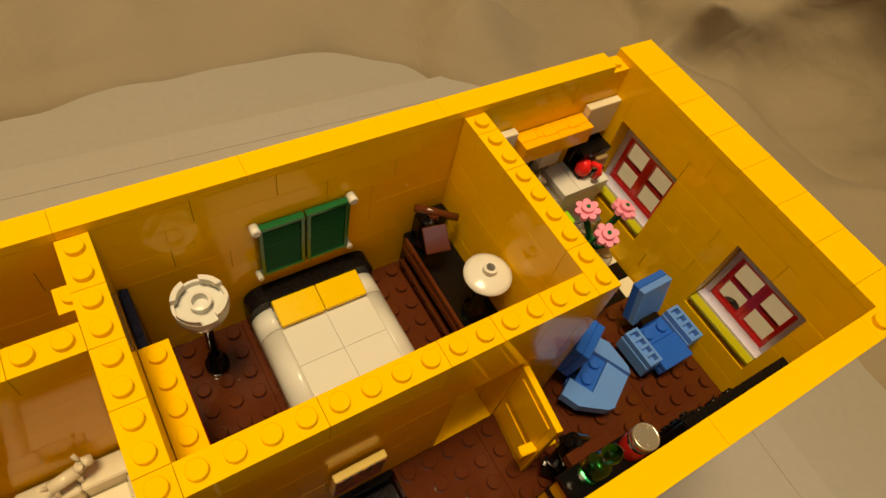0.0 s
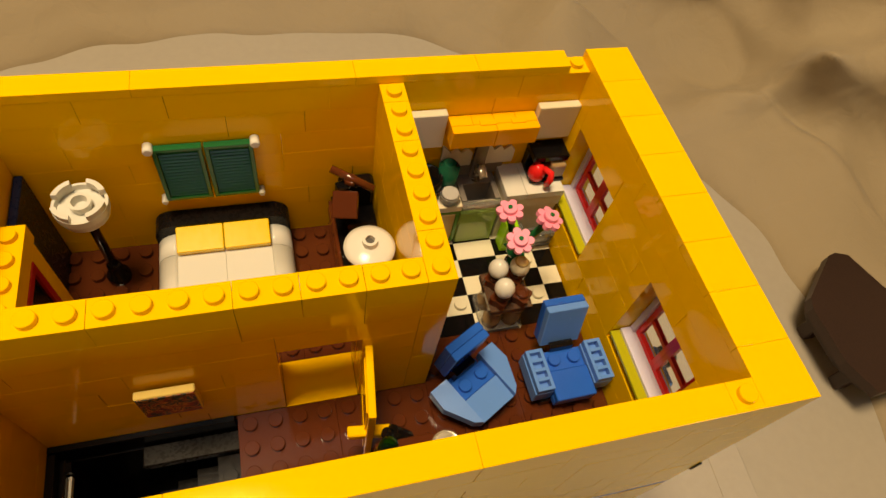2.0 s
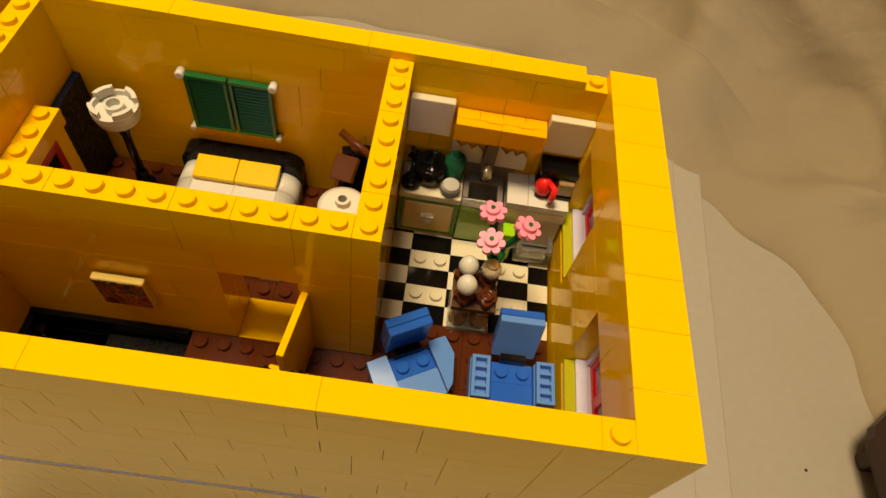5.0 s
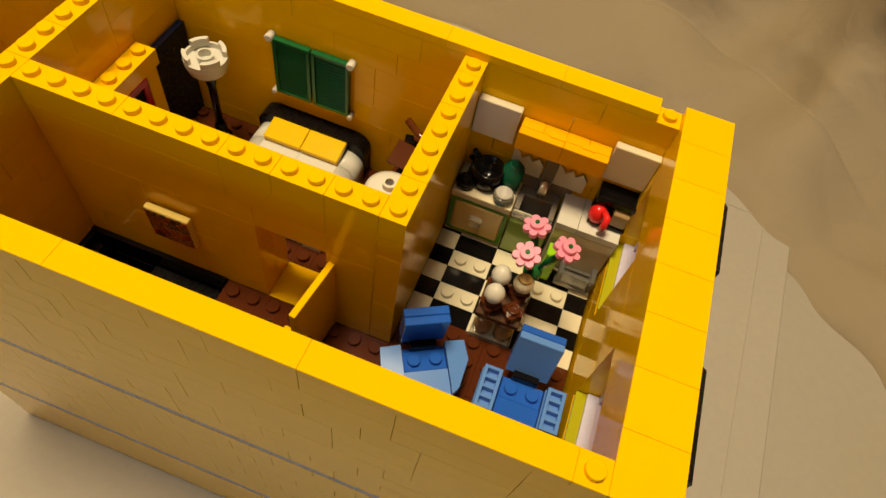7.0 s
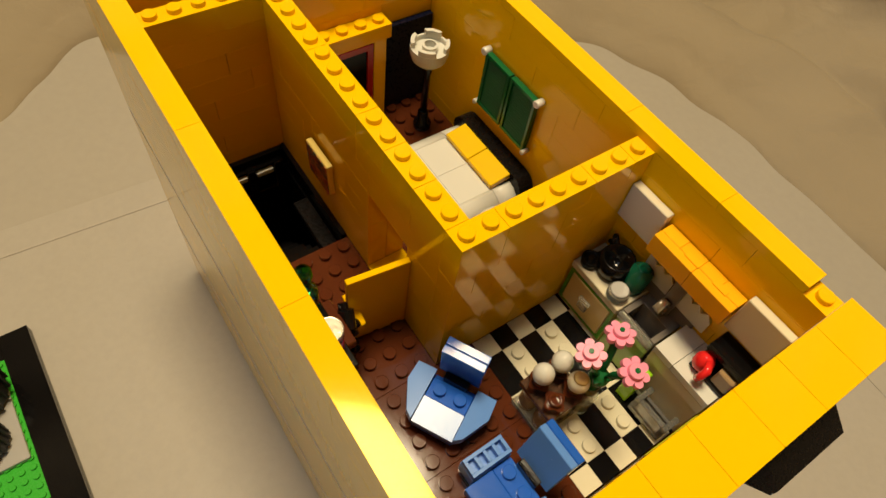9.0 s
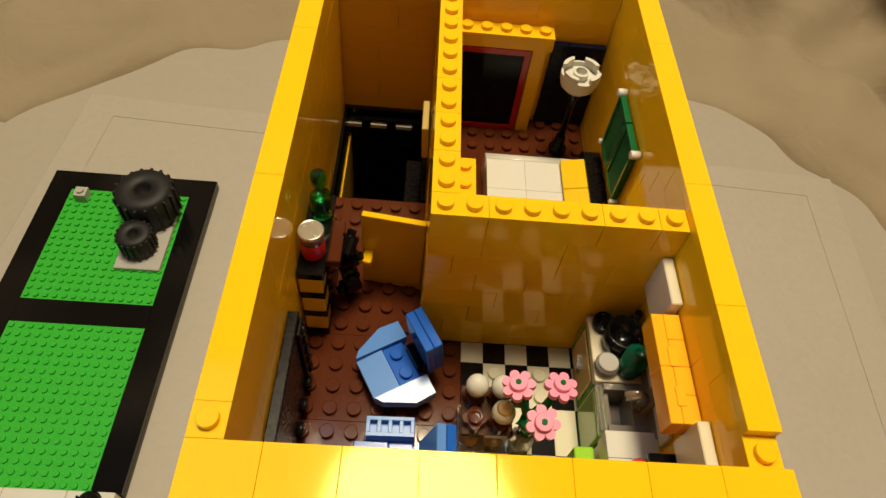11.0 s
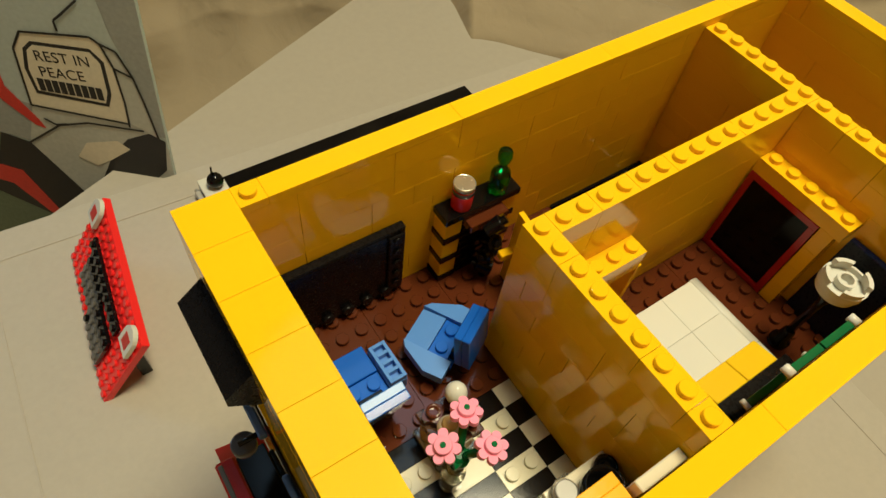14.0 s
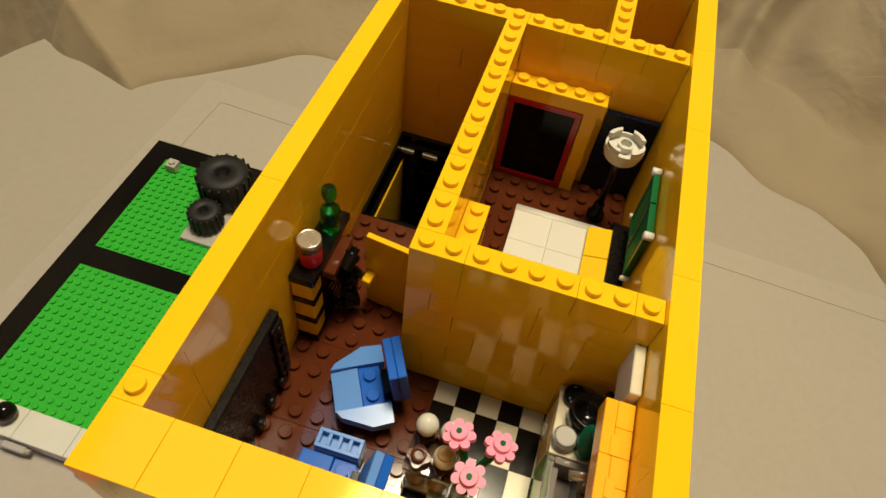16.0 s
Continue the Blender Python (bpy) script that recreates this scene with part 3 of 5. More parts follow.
# ---- doorway, windows and wall fittings ----
def door():
    ob = thing("door_1", "open yellow toy door with small square knob", "door", at(-2.75, 0.0, FLOOR, -97), "", "structure")
    s = Shape().box((0, -1.1 * MM, 0.4 * MM), (2.72 * U, 1.1 * MM, 40.5 * MM), 0.0002)
    s.box((0.3 * U, -1.45 * MM, 4 * MM), (2.4 * U, -1.08 * MM, 16 * MM), 0.0003).box((0.3 * U, -1.45 * MM, 20 * MM), (2.4 * U, -1.08 * MM, 37 * MM), 0.0003)
    part("leaf", s, YELLOW, ob)
    part("knob", Shape().box((2.2 * U, -6.5 * MM, 18 * MM), (2.62 * U, 6.5 * MM, 21.4 * MM), 0.0004), YELLOW, ob, "small square yellow knob")
    head = thing("door_header", "yellow brick shelf above the bedroom doorway", "lintel", at(-6, 1, -37.2))
    piece("brick", head, 0, 0, 0, 3, 1, 9.6, YELLOW)
    for x in (-6.28, -3.0):
        j = Shape().box((x * U, 1.02 * U, FLOOR * MM), ((x + 0.28) * U, 1.98 * U, -37.2 * MM), 0.0002)
        part("jamb", j, YELLOW, head, "", at(6, -1, 37.2))


def window(name, y0):
    """A toy window of four studs: lilac deep frame, red sashes, cream panes and a sill toned for greenish light."""
    ob = thing(name, "red-framed toy window with pale surround and sill toned for greenish light", "window", at(8 + SHELL, y0, -54.4), "", "structure")
    s = Shape()
    w, h = 4 * U, 28.8 * MM
    for a, b in (((0.9 * U, 0.02 * U, 0.1 * MM), (1.5 * U, w - 0.02 * U, 2.2 * MM)), ((0.9 * U, 0.02 * U, h - 2.2 * MM), (1.5 * U, w - 0.02 * U, h - 0.1 * MM)),
                 ((0.9 * U, 0.02 * U, 2.2 * MM), (1.5 * U, 0.3 * U, h - 2.2 * MM)), ((0.9 * U, w - 0.3 * U, 2.2 * MM), (1.5 * U, w - 0.02 * U, h - 2.2 * MM))):
        s.box(a, b)
    part("surround", s, LILAC, ob, "pale lilac-white window surround")
    part("inner_sill", Shape().box((0.42 * U, 0.03 * U, 0.1 * MM), (0.9 * U, w - 0.03 * U, 2.6 * MM)), LILAC, ob)
    part("window_sill", Shape().box((-0.03 * U, 0.03 * U, 0.1 * MM), (0.42 * U, w - 0.03 * U, 1.4 * MM)), SILLY, ob, "yellow sill strip, toned for the greenish light on it")
    for k in range(2):
        a = (0.3 + 1.7 * k) * U
        b = a + 1.7 * U
        z0, z1, t = 2.2 * MM, h - 2.2 * MM, 1.9 * MM
        fr = Shape()
        fr.box((1.05 * U, a, z0), (1.3 * U, b, z0 + t)).box((1.05 * U, a, z1 - t), (1.3 * U, b, z1))
        fr.box((1.05 * U, a, z0 + t), (1.3 * U, a + t, z1 - t)).box((1.05 * U, b - t, z0 + t), (1.3 * U, b, z1 - t))
        zm = (z0 + z1) / 2
        fr.box((1.06 * U, a + t, zm - 0.9 * MM), (1.29 * U, b - t, zm + 0.9 * MM))
        sash = part("sash", fr, RED, ob, "red sash")
        for lo, hi in ((z0 + t, zm - 0.9 * MM), (zm + 0.9 * MM, z1 - t)):
            part("pane", Shape().box((1.12 * U, a + t, lo), (1.2 * U, b - t, hi), 0.00005), PANE, sash, "clear pane").visible_shadow = False


def awning(y0, n):
    """Black sloped hood over a window on the outside of the end wall."""
    ob = thing("window_awning", "black sloping hood fixed outside the end wall", "awning", at(10 + SHELL, y0, -26), "window hoods")
    s = Shape()
    w = n * U
    s.put([(0.02 * MM, 0, 0), (0.02 * MM, w, 0), (8 * MM, 0, 9 * MM), (8 * MM, w, 9 * MM), (8 * MM, 0, 12.5 * MM), (8 * MM, w, 12.5 * MM), (0.02 * MM, 0, 19 * MM), (0.02 * MM, w, 19 * MM)],
          [[0, 2, 3, 1], [2, 4, 5, 3], [4, 6, 7, 5], [0, 1, 7, 6], [0, 6, 4, 2], [1, 3, 5, 7]])
    part("hood", s, MATTBLACK, ob)
    part("fixing", Shape().box((0.05 * MM, 0.3 * U, -4 * MM), (3 * MM, 0.9 * U, 0.0), 0.0004).box((0.05 * MM, w - 0.9 * U, -4 * MM), (3 * MM, w - 0.3 * U, 0.0), 0.0004), DGREY, ob, "small grey fixing under the hood")


door()
window("window_1", -4)
window("window_2", 4)
awning(-4.0, 4)
awning(4.2, 3.4)


# ---- bedroom ----
def floor_lamp():
    ob = thing("floor_lamp", "black toy floor lamp with white petal-rimmed cup", "lamp", at(-12.6, 7.38, FLOOR))
    part("base", Shape().lathe([(4.0 * MM, 0), (4.0 * MM, 2.6 * MM), (2.6 * MM, 3.4 * MM), (2.4 * MM, 9 * MM), (1.7 * MM, 10 * MM)], 20), BLACK, ob)
    part("stem", Shape().lathe([(1.6 * MM, 9.6 * MM), (1.5 * MM, 30 * MM), (2.2 * MM, 33 * MM), (2.2 * MM, 36 * MM)], 14), BLACK, ob)
    k = 36 * MM
    part("cup", Shape().lathe([(2.4 * MM, k), (5.2 * MM, k + 0.8 * MM), (7.2 * MM, k + 3 * MM), (8 * MM, k + 6 * MM), (8 * MM, k + 8.6 * MM), (7.1 * MM, k + 8.6 * MM), (6.9 * MM, k + 6.6 * MM), (0.5 * MM, k + 6.2 * MM)], 40, None, False), WHITE, ob)
    rim = Shape()
    for q in range(4):
        a0 = q * math.pi / 2 + 0.35
        out = [(7.9 * MM * math.cos(a0 + t * 0.19), 7.9 * MM * math.sin(a0 + t * 0.19)) for t in range(6)]
        out += [(6.3 * MM * math.cos(a0 + t * 0.17 + 0.05), 6.3 * MM * math.sin(a0 + t * 0.17 + 0.05)) for t in range(5, -1, -1)]
        p = Shape().prism(out, k + 8.4 * MM, k + 10.9 * MM)
        part("petal", p, WHITE, ob)
    part("socket", Shape().lathe([(2.9 * MM, k + 6.2 * MM), (3.3 * MM, k + 9.4 * MM), (2.3 * MM, k + 9.6 * MM), (2.2 * MM, k + 6.6 * MM), (0.2 * MM, k + 6.5 * MM)], 24, None, False), WHITE, ob)


def bed():
    ob = thing("bed", "white toy bed with yellow pillows and black headboard", "bed", at(-7.82, 3, FLOOR))
    h = 14.6 * MM
    part("bed_frame", Shape().box((-2.7 * U, 0.1 * U, 0.1 * MM), (2.7 * U, 5.2 * U, h - 3.3 * MM), 0.0003), WHITE, ob)
    for sx in (-1, 1):
        prof = [(2.0 * U, 2 * MM)] + [(2.0 * U + 0.92 * U * math.sin(t * math.pi / 16), h - 7 * MM + 7 * MM * math.cos(t * math.pi / 16)) for t in range(0, 9)] + [(2.92 * U, 0.2 * MM), (2.0 * U, 0.2 * MM)]
        prof = prof[1:]
        for y0, y1 in ((0.02, 4.0), (4.02, 5.2)):
            s = Shape()
            n = len(prof)
            v = [(sx * x, y0 * U, z) for x, z in prof] + [(sx * x, y1 * U, z) for x, z in prof]
            s.put(v, [list(range(n)), list(range(n, 2 * n))] + [[i, (i + 1) % n, n + (i + 1) % n, n + i] for i in range(n)], None, True)
            part("side_roll", s, WHITE, ob)
    for i in range(2):
        for j in range(2):
            piece("blanket_tile", ob, -2 + 2 * i, 0.05 + 2 * j, h / MM - 3.2, 2, 2, 3.2, WHITE, False)
    for i in range(2):
        s = Shape().box((0.12 * MM, 0, 0), (2 * U - 0.12 * MM, 1.24 * U, 2.9 * MM), 0.0003)
        part("pillow", s, PILLOW, ob, "smooth yellow pillow tile", at(-2 + 2 * i, 3.95, h / MM - 0.3, 0, 11))
    out = []
    r, w, z1 = 0.8 * U, 2.92 * U, 19.4 * MM
    out += [(-w, 0.2 * MM), (w, 0.2 * MM)]
    out += [(w - r + r * math.cos(t * math.pi / 16), z1 - r + r * math.sin(t * math.pi / 16)) for t in range(9)]
    out += [(-w + r - r * math.sin(t * math.pi / 16), z1 - r + r * math.cos(t * math.pi / 16)) for t in range(9)]
    part("headboard", Shape().prism(out, 0, 0.85 * U), MATTBLACK, ob, "glossy black rounded headboard", pose(0, 5.97 * U, 0, 90, 0, 0))


def shutters():
    ob = thing("window_shutter", "closed dark green louvred shutters with white corner clips", "shutter", at(-9.95, 8.97, -45.2))
    for k in range(2):
        x0, x1, z1, t = 0.10 * U + 1.95 * k * U, 1.96 * U + 1.95 * k * U, 25.6 * MM, 1.3 * MM
        fr = Shape()
        fr.box((x0, -2.6 * MM, 0), (x1, -0.2 * MM, t)).box((x0, -2.6 * MM, z1 - t), (x1, -0.2 * MM, z1)).box((x0, -2.6 * MM, t), (x0 + t, -0.2 * MM, z1 - t)).box((x1 - t, -2.6 * MM, t), (x1, -0.2 * MM, z1 - t))
        fr.box((x0 + t, -0.9 * MM, t), (x1 - t, -0.3 * MM, z1 - t))
        leaf = part("shutter_leaf", fr, GREEN, ob)
        n = 15
        pitch = (z1 - 2 * t) / n
        for i in range(n):
            s = Shape().box((x0 + t + 0.1 * MM, -0.5 * MM, -0.35 * MM), (x1 - t - 0.1 * MM, 0.5 * MM, 0.35 * MM), 0.0001)
            part("slat", s, GREEN, leaf, "", pose(0, -1.6 * MM, t + (i + 0.5) * pitch, 35, 0, 0))
    for x in (0.0, 4.0):
        for z in (0.2, 25.6):
            r = 1.55 if z > 1 else 1.05
            s = Shape().lathe([(r * MM, 0), (r * MM, 3.0 * MM), (r * 0.8 * MM, 3.4 * MM)], 16)
            part("clip", s, WHITE, ob, "white round corner clip", pose(x * U, -0.1 * MM, z * MM, 90, 0, 0))


def dresser():
    ob = thing("dresser", "low black and brown toy dresser along the divider", "dresser", at(-3.1, 3.0, FLOOR))
    part("carcass", Shape().box((0.25 * U, 0.02 * U, 0.1 * MM), (2.08 * U, 5.95 * U, 16 * MM), 0.0003), BLACK, ob)
    part("worktop", Shape().box((0.2 * U, 0.02 * U, 16.02 * MM), (2.08 * U, 5.95 * U, 19.2 * MM), 0.0003), BLACK, ob, "shiny black top")
    for z in (3.0, 13.0):
        part("rail", Shape().box((0, 0.02 * U, z * MM), (0.24 * U, 5.6 * U, (z + 3.6) * MM), 0.0004), BROWN, ob, "reddish-brown front rail")
    part("back_block", Shape().box((0.5 * U, 5.2 * U, 19.25 * MM), (2.08 * U, 5.95 * U, 32 * MM), 0.0012), BLACK, ob, "rounded black block at the back")
    part("edge", Shape().box((0.02 * U, 0.3 * U, 17.2 * MM), (0.2 * U, 5.6 * U, 20.4 * MM), 0.0004), BROWN, ob, "reddish-brown raised edge")


def table_lamp():
    ob = thing("table_lamp", "white dish-shaded toy table lamp on the dresser", "lamp", at(-2.05, 4.0, -54.4))
    part("base", Shape().lathe([(3.9 * MM, 0.02 * MM), (3.9 * MM, 3 * MM), (2.2 * MM, 3.4 * MM), (1.6 * MM, 21.6 * MM)], 18), BLACK, ob)
    z = 22.6 * MM
    part("shade", Shape().lathe([(2 * MM, z - 1.2 * MM), (5 * MM, z - 0.6 * MM), (8.2 * MM, z + 0.9 * MM), (8.2 * MM, z + 1.5 * MM), (6.6 * MM, z + 2.3 * MM), (4.4 * MM, z + 3.0 * MM), (2.5 * MM, z + 3.4 * MM)], 44), WHITE, ob)
    part("knob", Shape().lathe([(2.4 * MM, z + 3.2 * MM), (2.4 * MM, z + 5.6 * MM), (1.5 * MM, z + 5.7 * MM), (1.45 * MM, z + 4.0 * MM)], 24, None, False), WHITE, ob)
    # Dark disc put in for the shade down inside the knob.
    part("hole", Shape().lathe([(1.4 * MM, z + 4.0 * MM), (1.35 * MM, z + 4.4 * MM)], 18), DGREY, ob, "dark disc painting the shade inside the knob")


def vanity():
    ob = thing("vanity_mirror", "reddish-brown tilting panel and bar on the dresser", "mirror", at(-2.45, 7.45, -54.4, 12))
    part("post", Shape().box((-0.25 * U, 0.2 * U, 0.05 * MM), (0.25 * U, 0.7 * U, 17 * MM), 0.0003), BLACK, ob)
    part("panel", Shape().box((-0.55 * U, -0.6 * U, 0), (0.55 * U, 0.6 * U, 2.6 * MM), 0.0003), BROWN, ob, "", pose(-0.1 * U, -0.3 * U, 13 * MM, 32, -8, -28))
    part("bar", Shape().tube([(-1.0 * U, 0, 0), (1.05 * U, 0, 0)], 1.45 * MM, 12), BROWN, ob, "reddish-brown round bar", pose(0.45 * U, 0.45 * U, 19 * MM, 0, 12, -42))
    part("collar", Shape().lathe([(2.2 * MM, 0), (2.2 * MM, 3 * MM)], 14), BROWN, ob, "", pose(0.4 * U, 0.5 * U, 16.0 * MM))


def closet():
    ob = thing("wardrobe", "yellow brick closet front with red-framed black mirror door", "wardrobe", at(-15, 1, FLOOR))
    piece("header", ob, 0, 0, 44.8, 1, 5, 6.4, YELLOW)
    for k in range(4):
        piece("post_brick", ob, 0, 4, 11.2 * k, 1, 0.72, 11.2, YELLOW, False)
    fr = Shape()
    h, w, t = 44.6 * MM, 3.96 * U, 2.7 * MM
    x0, x1 = 0.7 * U, 1.03 * U
    fr.box((x0, 0.04 * U, 0.1 * MM), (x1, w, t)).box((x0, 0.04 * U, h - t), (x1, w, h)).box((x0, 0.04 * U, t), (x1, 0.04 * U + t, h - t)).box((x0, w - t, t), (x1, w, h - t))
    f = part("mirror_frame", fr, DARKRED, ob, "glossy red frame")
    part("mirror_glass", Shape().box((0.75 * U, 0.04 * U + t, t), (0.93 * U, w - t, h - t)), BLACKGLASS, f, "shiny black pane")
    ob = thing("door_panel", "flat dark navy panel standing against the cross wall", "panel", at(-14.98, 6.15, FLOOR))
    part("panel", Shape().box((0, 0, 0.1 * MM), (0.32 * U, 2.8 * U, 45 * MM), 0.0003), NAVY, ob)


floor_lamp()
bed()
shutters()
dresser()
table_lamp()
vanity()
closet()


# ---- hall and living room ----
def picture():
    ob = thing("framed_picture", "small square printed picture hanging in the hall", "picture", at(-9.9, -0.04, -53.8, 0, 2))
    part("frame", Shape().box((-1 * U, -2.5 * MM, 0), (1 * U, -0.1 * MM, 16 * MM), 0.0003), FRAMECREAM, ob)
    part("print", Shape().box((-0.95 * U, -2.75 * MM, 0.2 * MM), (0.95 * U, -2.52 * MM, 15.4 * MM), 0.00005), ARTPRINT, ob, "dark red, orange and black print")


def television():
    ob = thing("television", "large flat black toy television against the front wall", "television", at(1.67, -4.98, FLOOR))
    w, h = 6.05 * U, 38.4 * MM
    part("back_panel", Shape().box((0, 0, 1.6 * MM), (w, 3.2 * MM, h), 0.0005), MATTBLACK, ob)
    part("top_edge", Shape().box((0, -0.0 * MM, h + 0.05 * MM), (w, 3.2 * MM, h + 1.0 * MM), 0.0003), MATTBLACK, ob)
    rim = Shape().box((0.1 * U, 3.25 * MM, 6 * MM), (0.9 * U, 4.4 * MM, h - 1 * MM), 0.0004)
    part("bezel", rim, MATTBLACK, ob)
    for k in range(5):
        s = Shape()
        s.lathe([(1.6 * MM, 0), (1.6 * MM, 0.7 * MM), (1.4 * MM, 0.9 * MM)], 14)
        part("stud", s, MATTBLACK, ob, "", pose(0.5 * U, 4.35 * MM, (9 + 6.6 * k) * MM, -90, 0, 0))
    for k in range(6):
        s = Shape().lathe([(2.3 * MM, 0), (2.3 * MM, 1.6 * MM), (2.1 * MM, 1.8 * MM)], 14)
        part("stud", s, MATTBLACK, ob, "", pose((1.0 + k) * U, 3.2 * MM, 5.2 * MM, -90, 0, 0))


def fireplace():
    ob = thing("fireplace", "black toy fireplace with striped yellow pillars and brown mantel", "fireplace", at(-4, -5, FLOOR))
    part("mantel_top", Shape().box((-0.05 * U, 0.02 * U, 36.2 * MM), (4.05 * U, 1.12 * U, 39.4 * MM), 0.0003), BLACK, ob)
    for x in (0.0, 3.0):
        z = 0.05
        for k in range(3):
            part("band", Shape().box((x * U, 0.03 * U, z * MM), ((x + 1) * U, 1.05 * U, (z + 3.1) * MM), 0.0002), BLACK, ob)
            part("pillar_block", Shape().box(((x + 0.04) * U, 0.05 * U, (z + 3.15) * MM), ((x + 0.96) * U, 1.0 * U, (z + 11.9) * MM), 0.0003), YELLOW, ob, "yellow pillar block")
            z += 12.05
    part("back", Shape().box((1.02 * U, 0.03 * U, 0.1 * MM), (2.98 * U, 0.5 * U, 36 * MM), 0.0003), BLACK, ob)
    part("mantel", Shape().box((0.9 * U, 1.0 * U, 31.6 * MM), (3.0 * U, 1.6 * U, 35.4 * MM), 0.0003), BROWN, ob, "reddish-brown mantel strip")
    r = random.Random(5)
    for k in range(7):
        y, z = 1.0 + 0.35 * r.random(), 2.2 + k * 4.2
        part("grate_bar", Shape().box((1.05 * U, 0.52 * U, (z - 1.2) * MM), (2.95 * U, 1.05 * U, (z + 1.6) * MM), 0.0004), BLACK, ob)
    poker = thing("fire_tool", "black ribbed toy fire tool beside the fireplace", "fire tool", at(-2.2, -3.25, FLOOR))
    part("pole", Shape().tube([(0, 0, 0.05 * MM), (0, 0, 34 * MM)], 1.6 * MM, 10), BLACK, poker)
    for k in range(4):
        part("knob", Shape().lathe([(2.0 * MM, -3.4 * MM), (3.2 * MM, -3.0 * MM), (3.2 * MM, 3.0 * MM), (2.0 * MM, 3.4 * MM)], 16, None, False), BLACK, poker, "", pose(0, 0, (6 + 8.6 * k) * MM, 80 - 9 * k, 0, 40 + 70 * k))
        part("knob_tip", Shape().lathe([(1.6 * MM, 3.45 * MM), (1.6 * MM, 5.2 * MM), (1.2 * MM, 5.4 * MM)], 12, None, False), BLACK, poker, "", pose(0, 0, (6 + 8.6 * k) * MM, 80 - 9 * k, 0, 40 + 70 * k))


def can():
    ob = thing("tin_can", "red toy can with silver lid on the mantel", "can", at(-1.05, -4.42, -34.2))
    part("body", Shape().lathe([(3.7 * MM, 0.02 * MM), (3.9 * MM, 0.6 * MM), (3.9 * MM, 9.4 * MM), (3.6 * MM, 9.8 * MM)], 28), CANRED, ob)
    part("band", Shape().lathe([(3.95 * MM, 7.4 * MM), (3.98 * MM, 9.2 * MM), (3.9 * MM, 9.3 * MM)], 28), DGREY, ob, "dark band under the lid")
    part("lid", Shape().lathe([(3.9 * MM, 9.85 * MM), (4.0 * MM, 10.3 * MM), (4.0 * MM, 11.6 * MM), (3.6 * MM, 11.9 * MM), (3.4 * MM, 11.6 * MM)], 28), SILVER, ob, "dull silver lid")


def bottle():
    ob = thing("bottle", "transparent green toy bottle on the mantel", "bottle", at(-3.0, -4.35, -34.2))
    z = [(3.3, 0.02), (3.6, 0.6), (3.6, 8.4), (3.2, 10), (2.0, 11.6), (1.5, 12.8), (1.5, 14.6), (2.4, 15.4), (2.6, 17.4), (2.4, 19.6), (1.5, 20.4)]
    part("body", Shape().lathe([(r * MM, h * MM) for r, h in z], 28), BOTTLEGREEN, ob)


def chair_back(parent, w, mat1, mat2, y, z0, z1, lean):
    m = pose(0, y * U, z0 * MM, -lean, 0, 0)
    h = (z1 - z0) * MM
    part("backrest", Shape().box((-w * U, 0, 0), (w * U, 3.1 * MM, h), 0.0003), mat1, parent, "", m)
    part("back_panel", Shape().box((-w * U, 3.15 * MM, 0.2 * MM), (w * U, 6.3 * MM, h + 0.2 * MM), 0.0003), mat2, parent, "", m)


